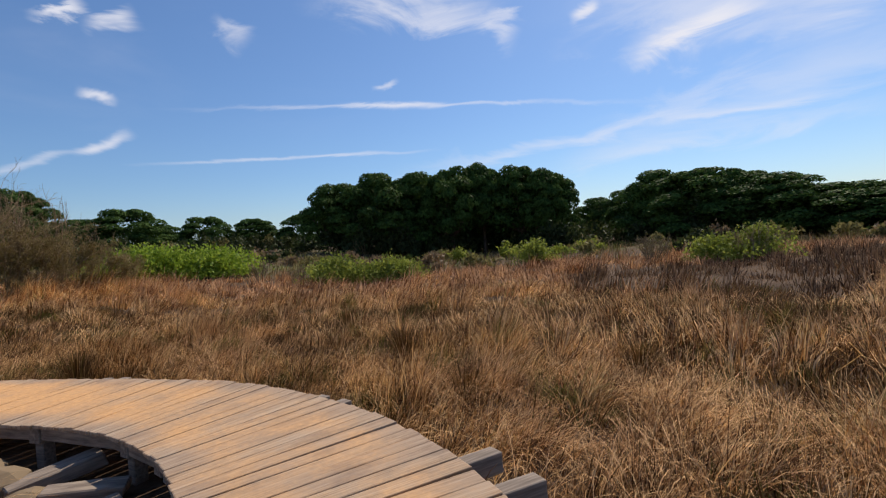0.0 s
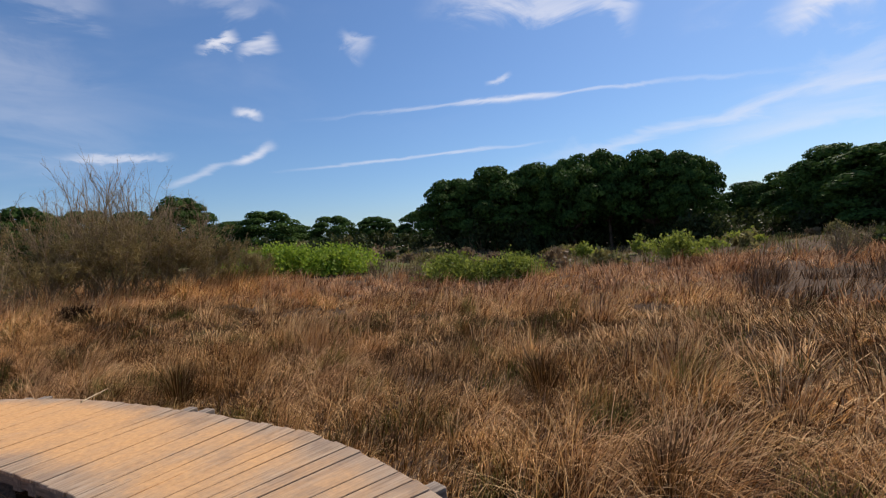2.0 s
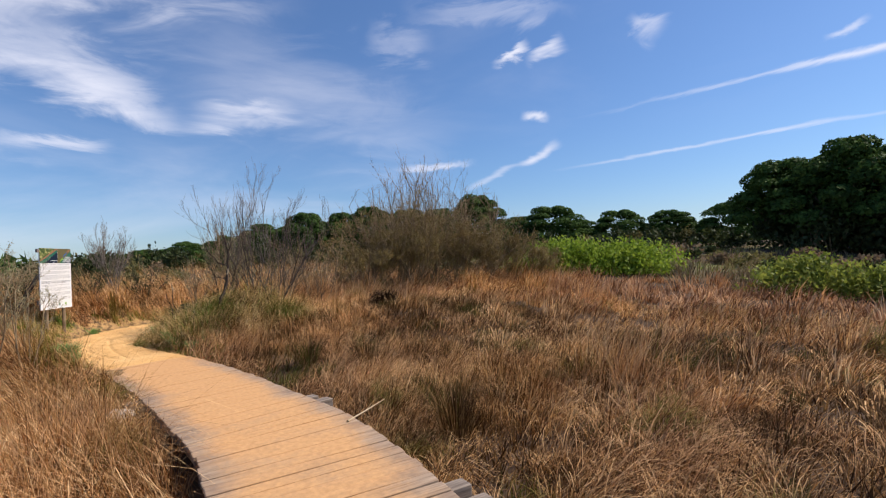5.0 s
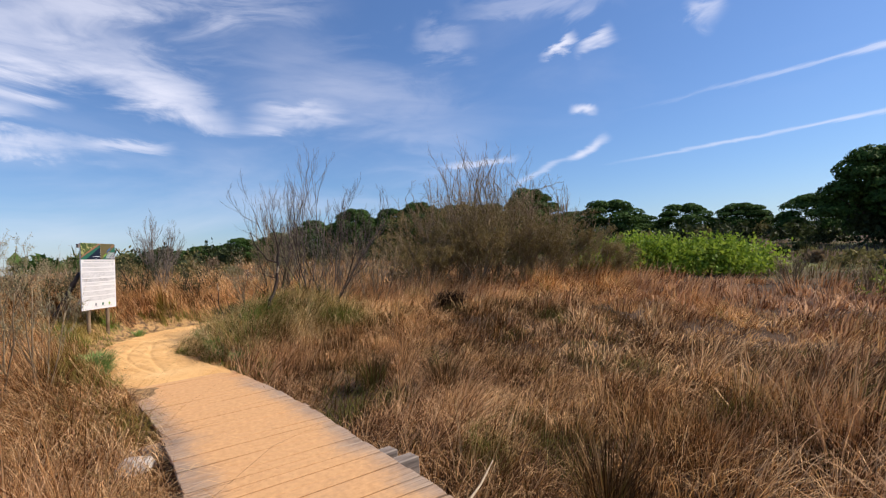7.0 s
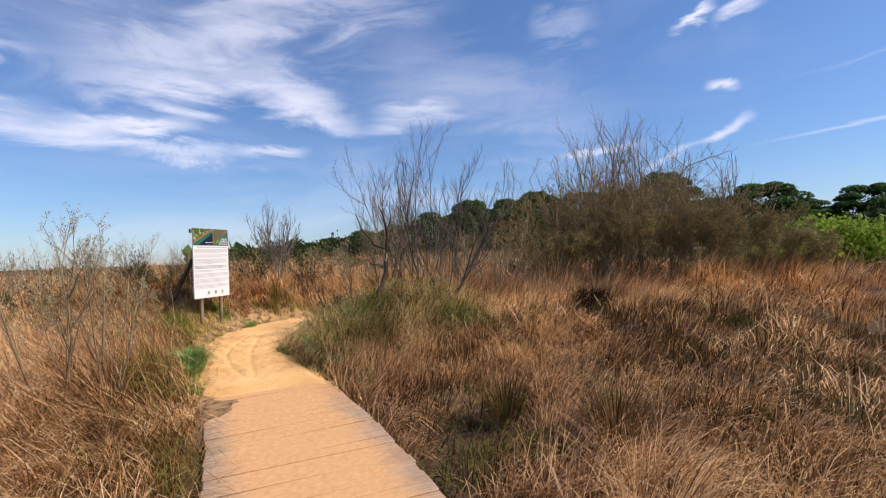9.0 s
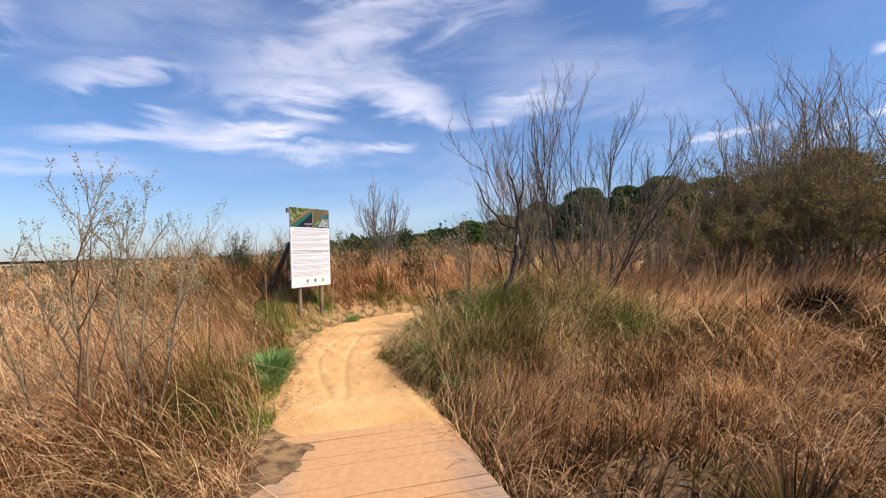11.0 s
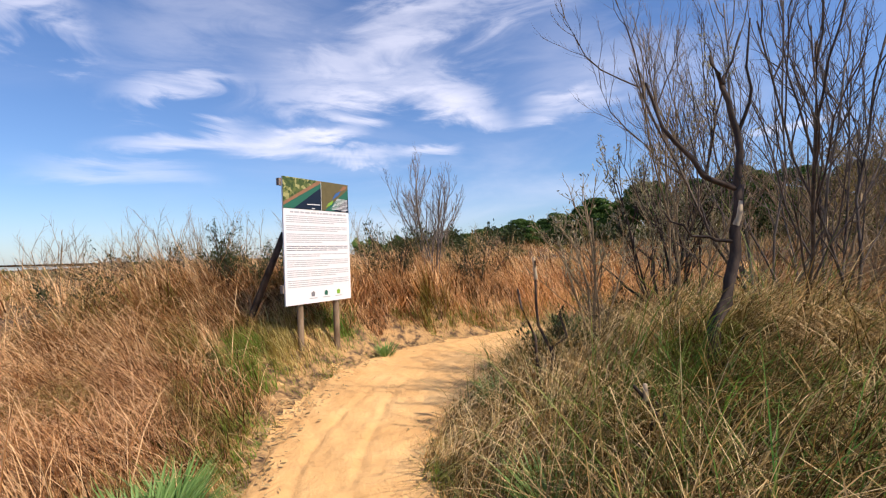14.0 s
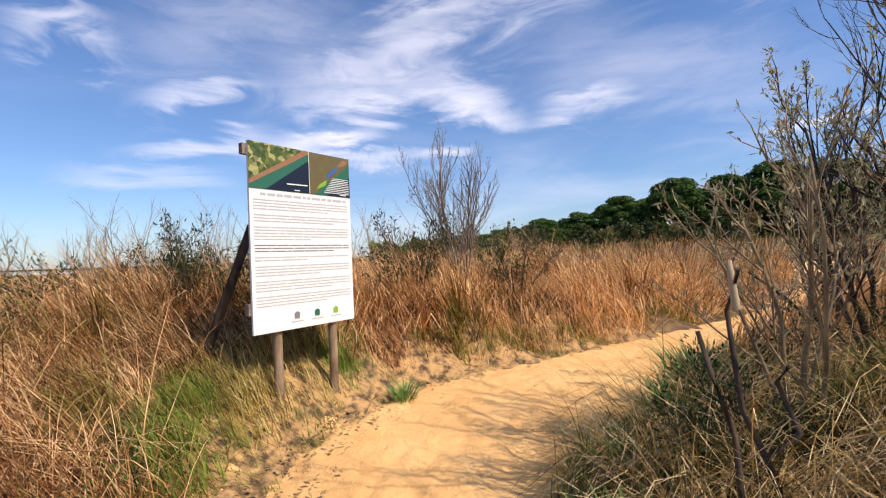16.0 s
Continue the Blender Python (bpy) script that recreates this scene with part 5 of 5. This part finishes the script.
panel = slab("panel", 0, 0, 1, 1, 0, 0.022, M_WHITE, sign, "white printed board")
slab("backing_rail", -0.03, 0.93, 1.0, 0.985, -0.05, 0.048, M_BEAM, sign, "dark wooden rail behind the board")
slab("backing_rail", -0.02, 0.10, 1.0, 0.16, -0.05, 0.048, M_BEAM, sign, "dark wooden rail behind the board")
F = 0.026
lm = slab("map", 0.0, 0.755, 0.55, 1.0, 0.022, 0.003, M_FIELDS, sign, "aerial picture with green fields and dark sea")
sheet("shallow_sea", ((0.0, 0.757), (0.548, 0.757), (0.548, 0.985), (0.0, 0.775)), F, M_TEAL, lm)
sheet("sea", ((0.14, 0.757), (0.548, 0.757), (0.548, 0.945)), F + 0.001, M_NAVY, lm)
sheet("coast", ((0.0, 0.775), (0.548, 0.982), (0.548, 0.998), (0.50, 0.998), (0.0, 0.800)), F + 0.001, M_COAST, lm)
rm = slab("map", 0.557, 0.755, 1.0, 1.0, 0.022, 0.003, M_LAND, sign, "aerial picture with coloured coast zones")
sheet("sea", ((0.60, 0.757), (0.998, 0.757), (0.998, 0.96)), F, M_TEAL, rm)
sheet("deep_sea", ((0.74, 0.757), (0.998, 0.757), (0.998, 0.88)), F + 0.001, M_NAVY, rm)
sheet("zone", ((0.62, 0.785), (0.72, 0.815), (0.74, 0.85), (0.66, 0.82)), F + 0.001, M_LIME, rm)
sheet("zone", ((0.72, 0.85), (0.84, 0.905), (0.88, 0.945), (0.78, 0.91)), F + 0.001, M_SEABLUE, rm)
sheet("zone", ((0.84, 0.93), (0.95, 0.955), (0.985, 0.985), (0.92, 0.985)), F + 0.001, M_COAST, rm)
for j in range(9):
    sheet("caption", ((0.80 - 0.012 * j, 0.865 - 0.011 * j), (0.985, 0.865 - 0.011 * j), (0.985, 0.861 - 0.011 * j), (0.80 - 0.012 * j, 0.861 - 0.011 * j)), F + 0.002, M_WHITE, rm)
sheet("caption", ((0.33, 0.80), (0.53, 0.803), (0.53, 0.797), (0.33, 0.794)), F + 0.002, M_WHITE, lm)
sheet("scale_bar", ((0.40, 0.764), (0.45, 0.764), (0.45, 0.769), (0.40, 0.769)), F + 0.002, M_WHITE, lm)
sheet("scale_bar", ((0.88, 0.764), (0.95, 0.764), (0.95, 0.769), (0.88, 0.769)), F + 0.002, M_WHITE, rm)
rr = random.Random(3)
# title and paragraphs as plain bars
u = 0.09
while u < 0.93:
    wd = rr.uniform(0.03, 0.10)
    sheet("title_word", ((u, 0.722), (min(u + wd, 0.95), 0.722), (min(u + wd, 0.95), 0.736), (u, 0.736)), 0.0235, M_INK, panel)
    u += wd + 0.014
v = 0.695
for lines in (4, 3, 5, 3, 2, 4, 4, 4):
    for j in range(lines):
        u, last = 0.03, (0.5 + 0.3 * rr.random()) if j == lines - 1 else 0.965
        bold = lines == 3 and v < 0.5
        while u < last:
            wd = min(rr.uniform(0.05, 0.2), last - u)
            sheet("text_line", ((u, v), (u + wd, v), (u + wd, v + 0.0062), (u, v + 0.0062)), 0.0235, M_INKDARK if bold else M_INK, panel)
            u += wd + 0.008
        v -= 0.0158
    v -= 0.0165
for j, (u, mat) in enumerate(((0.36, M_INKDARK), (0.56, M_TEAL), (0.76, M_LIME))):
    sheet("emblem", ((u, 0.055), (u + 0.05, 0.052), (u + 0.055, 0.085), (u + 0.03, 0.095), (u, 0.085)), 0.0235, mat, panel)
    sheet("emblem_caption", ((u - 0.03, 0.035), (u + 0.09, 0.035), (u + 0.09, 0.042), (u - 0.03, 0.042)), 0.0235, M_INK, panel)
for u in (0.245, 0.80):
    q = on_panel(u, 0, -0.045)
    w = Wood(int(u * 100))
    w.tube([Vector((q.x, q.y, -0.35)), Vector((q.x + 0.008, q.y, 0.6)), Vector((q.x, q.y + 0.006, 1.3)), Vector((q.x, q.y, 2.2))], 0.042, 0.038, 9)
    link_data("post", w.mesh("post"), M_POST, sign, "round wooden post")
b0, b1 = on_panel(0.06, 0.56, -0.06), on_panel(-0.02, 0.02, -0.52)
w = Wood(9)
w.tube([b1 + (b1 - b0) * 0.8, b1.lerp(b0, 0.5), b0], 0.055, 0.05, 4)
link_data("brace", w.mesh("brace"), M_BARK, sign, "dark slanting wooden brace")

# ---- dead snag and broken stems ----
def crook(points, amp, seed):
    """The same line with small bends, as dead wood has."""
    r, out = random.Random(seed), [Vector(points[0])]
    for a, b in zip(points, points[1:]):
        for u in (0.33, 0.66, 1.0):
            q = Vector(a).lerp(Vector(b), u)
            out.append(q + Vector((r.gauss(0, amp), r.gauss(0, amp), r.gauss(0, amp * 0.5))))
    return out


base = Vector(at_ground(-15.25, 7.7, -0.15))
w = Wood(31)
V = Vector
w.tube(crook([V((0.05, -0.10, -0.2)), V((0.02, -0.04, 0.45)), V((-0.08, 0.12, 0.85)), V((-0.06, 0.14, 1.3))], 0.018, 1), 0.043, 0.029, 8)
w.tube(crook([V((-0.06, 0.14, 1.28)), V((-0.07, 0.18, 1.65)), V((-0.08, 0.10, 1.95)), V((-0.08, 0.02, 2.15))], 0.014, 2), 0.025, 0.011, 7)
w.tube(crook([V((-0.06, 0.14, 1.28)), V((-0.02, -0.10, 1.36)), V((0.0, -0.30, 1.68)), V((0.0, -0.42, 1.95))], 0.016, 3), 0.020, 0.008, 6)
w.tube(crook([V((-0.07, 0.18, 1.65)), V((-0.06, 0.26, 1.9)), V((-0.06, 0.24, 2.35))], 0.014, 4), 0.013, 0.005, 5)
w.tube(crook([V((-0.08, 0.10, 1.95)), V((-0.12, 0.18, 2.1)), V((-0.12, 0.24, 2.3))], 0.01, 5), 0.010, 0.004, 5)
w.tube(crook([V((-0.06, 0.10, 0.95)), V((-0.1, -0.12, 1.0)), V((-0.1, -0.3, 1.15))], 0.014, 6), 0.012, 0.005, 5)
snag = thing("dead_tree", base, "dead forked grey tree trunk on the mound", "tree")
link_data("trunk", w.mesh("trunk"), M_BARK, snag)
w = Wood(32)
w.tube([V((-0.055, 0.125, 1.05)), V((-0.04, 0.145, 1.12)), V((-0.045, 0.15, 1.2))], 0.022, 0.016, 6)
link_data("bare_wood", w.mesh("bare_wood"), M_SPLIT, snag, "pale patch without bark")
for i, (x, y, tops) in enumerate(((-15.9, 6.75, ((0.1, -0.25, 0.85), (0.0, -0.1, 1.05), (-0.1, 0.15, 0.7))), (-17.1, 8.3, ((-0.55, -0.60, 0.75), (-0.5, -0.30, 1.15), (-0.1, 0.2, 0.9), (0.2, -0.2, 0.6))), (-14.7, 7.0, ((-0.1, 0.1, 0.35), (0.12, -0.05, 0.5))))):
    ob = thing("broken_stump", at_ground(x, y), "broken dead stems rising from a cut stump", "stump", "broken stumps")
    for j, t in enumerate(tops):
        w = Wood(90 + 7 * i + j)
        w.tube(crook([V((0, 0, -0.1)), V(t) * 0.5 + V((0, 0, 0.03)), V(t)], 0.03, 90 + 7 * i + j), 0.022 if i == 1 else 0.014, 0.008, 6)
        link_data("stem", w.mesh("stem"), M_BARK, ob)
    w2 = Wood(95 + i)
    t = V(tops[1 if len(tops) > 1 else 0])
    w2.tube([t * 0.86, t * 0.95, t * 1.02], 0.016, 0.010, 6)
    link_data("split_end", w2.mesh("split_end"), M_SPLIT, ob, "pale split wood end")

# ---- small plants and litter ----
def leaf_tuft(name, place, seed, count, height, spread, width, mat, label, category="plant", group=""):
    r = np.random.default_rng(seed)
    a = r.uniform(0, 2 * np.pi, count)
    ob = thing(name, place, label, category, group)
    v, f = [], []
    for i in range(count):
        d = Vector((math.cos(a[i]), math.sin(a[i]), 0))
        s = Vector((-d.y, d.x, 0))
        foot = d * r.uniform(0, spread * 0.5)
        h, o = height * r.uniform(0.5, 1.1), spread * r.uniform(0.3, 1.0)
        w1 = width * r.uniform(0.6, 1.3)
        p1, p2 = foot + d * o * 0.4 + Vector((0, 0, h * 0.65)), foot + d * o + Vector((0, 0, h))
        k = len(v)
        v += [foot, p1 - s * w1 / 2, p1 + s * w1 / 2, p2]
        f += [(k, k + 2, k + 1), (k + 1, k + 2, k + 3)]
    link_data("foliage", (lambda me: (me.from_pydata([tuple(q) for q in v], [], f), me)[1])(bpy.data.meshes.new("foliage")), mat, ob)
    return ob


for i, (x, y, n, h, s) in enumerate(((-14.40, 4.60, 460, 0.36, 0.34), (-14.75, 4.52, 240, 0.30, 0.28), (-14.05, 4.72, 160, 0.20, 0.22), (-18.75, 5.0, 120, 0.22, 0.2), (-14.15, 6.55, 160, 0.3, 0.25), (-16.2, 6.35, 140, 0.3, 0.25), (-17.7, 7.35, 320, 0.5, 0.4), (-13.5, 6.75, 120, 0.25, 0.2), (-17.2, 7.0, 200, 0.4, 0.3), (-18.3, 7.6, 200, 0.4, 0.3), (-14.6, 6.5, 180, 0.35, 0.3), (-16.9, 6.6, 160, 0.3, 0.25))):
    leaf_tuft("green_plant", at_ground(x, y), 700 + i, n, h, s, 0.015, M_FRESH, "fresh green leafy plant at the sand's edge", group="green plants at the sand's edge")
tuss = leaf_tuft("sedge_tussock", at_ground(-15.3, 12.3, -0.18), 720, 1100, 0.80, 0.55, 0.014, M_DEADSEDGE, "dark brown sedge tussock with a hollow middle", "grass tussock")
for i, (x, y, h) in enumerate(((-7.0, 8.7, 0.75), (-1.4, 9.3, 0.7), (2.2, 8.2, 0.65), (-3.4, 12.5, 0.6), (-10.4, 9.2, 0.7), (4.9, 9.8, 0.7), (-0.2, 7.0, 0.55), (-11.2, 8.4, 0.6))):
    leaf_tuft("sedge_tussock", at_ground(x, y), 730 + i, 300, h, 0.42, 0.009, M_UNDER, "dark sedge tussock among the marsh grass", "grass tussock", "sedge tussocks")
# litter on the sand
r = np.random.default_rng(55)
lx, ly = scatter(20000, -22, -13.2, 3.4, 9.4, 56, 0.16, 10)
dt, st, ti = nearest(TRACK_LINE, TRACK_TAN, lx, ly)
edge = dt / track_half(ti)
ok = (edge < 1.25) & (r.random(len(lx)) < smooth(0.50, 1.05, edge) * np.where(st > 0, 1.0, 0.35))
lx, ly, st = lx[ok], ly[ok], st[ok]
n = len(lx)
lz = 0.045 + 0.05 * smooth(-14, -20, lx) + r.uniform(0, 0.012, n)
a, le = r.uniform(0, 6.28, n), r.uniform(0.008, 0.032, n)
dv = np.stack([np.cos(a), np.sin(a), r.uniform(-0.3, 0.5, n)], 1) * le[:, None]
sv = np.stack([-np.sin(a), np.cos(a), r.uniform(-0.3, 0.3, n)], 1) * (le * r.uniform(0.15, 0.7, n))[:, None]
p = np.stack([lx, ly, lz], 1)
litter = link_data("leaf_litter", array_mesh("leaf_litter", np.stack([p - dv, p + sv, p + dv, p - sv], 1).reshape(-1, 3), [np.arange(4 * n).reshape(-1, 4)]), M_LITTER)
tagged(litter, "dry leaf scraps scattered on the sand", "litter", kind="stuff")
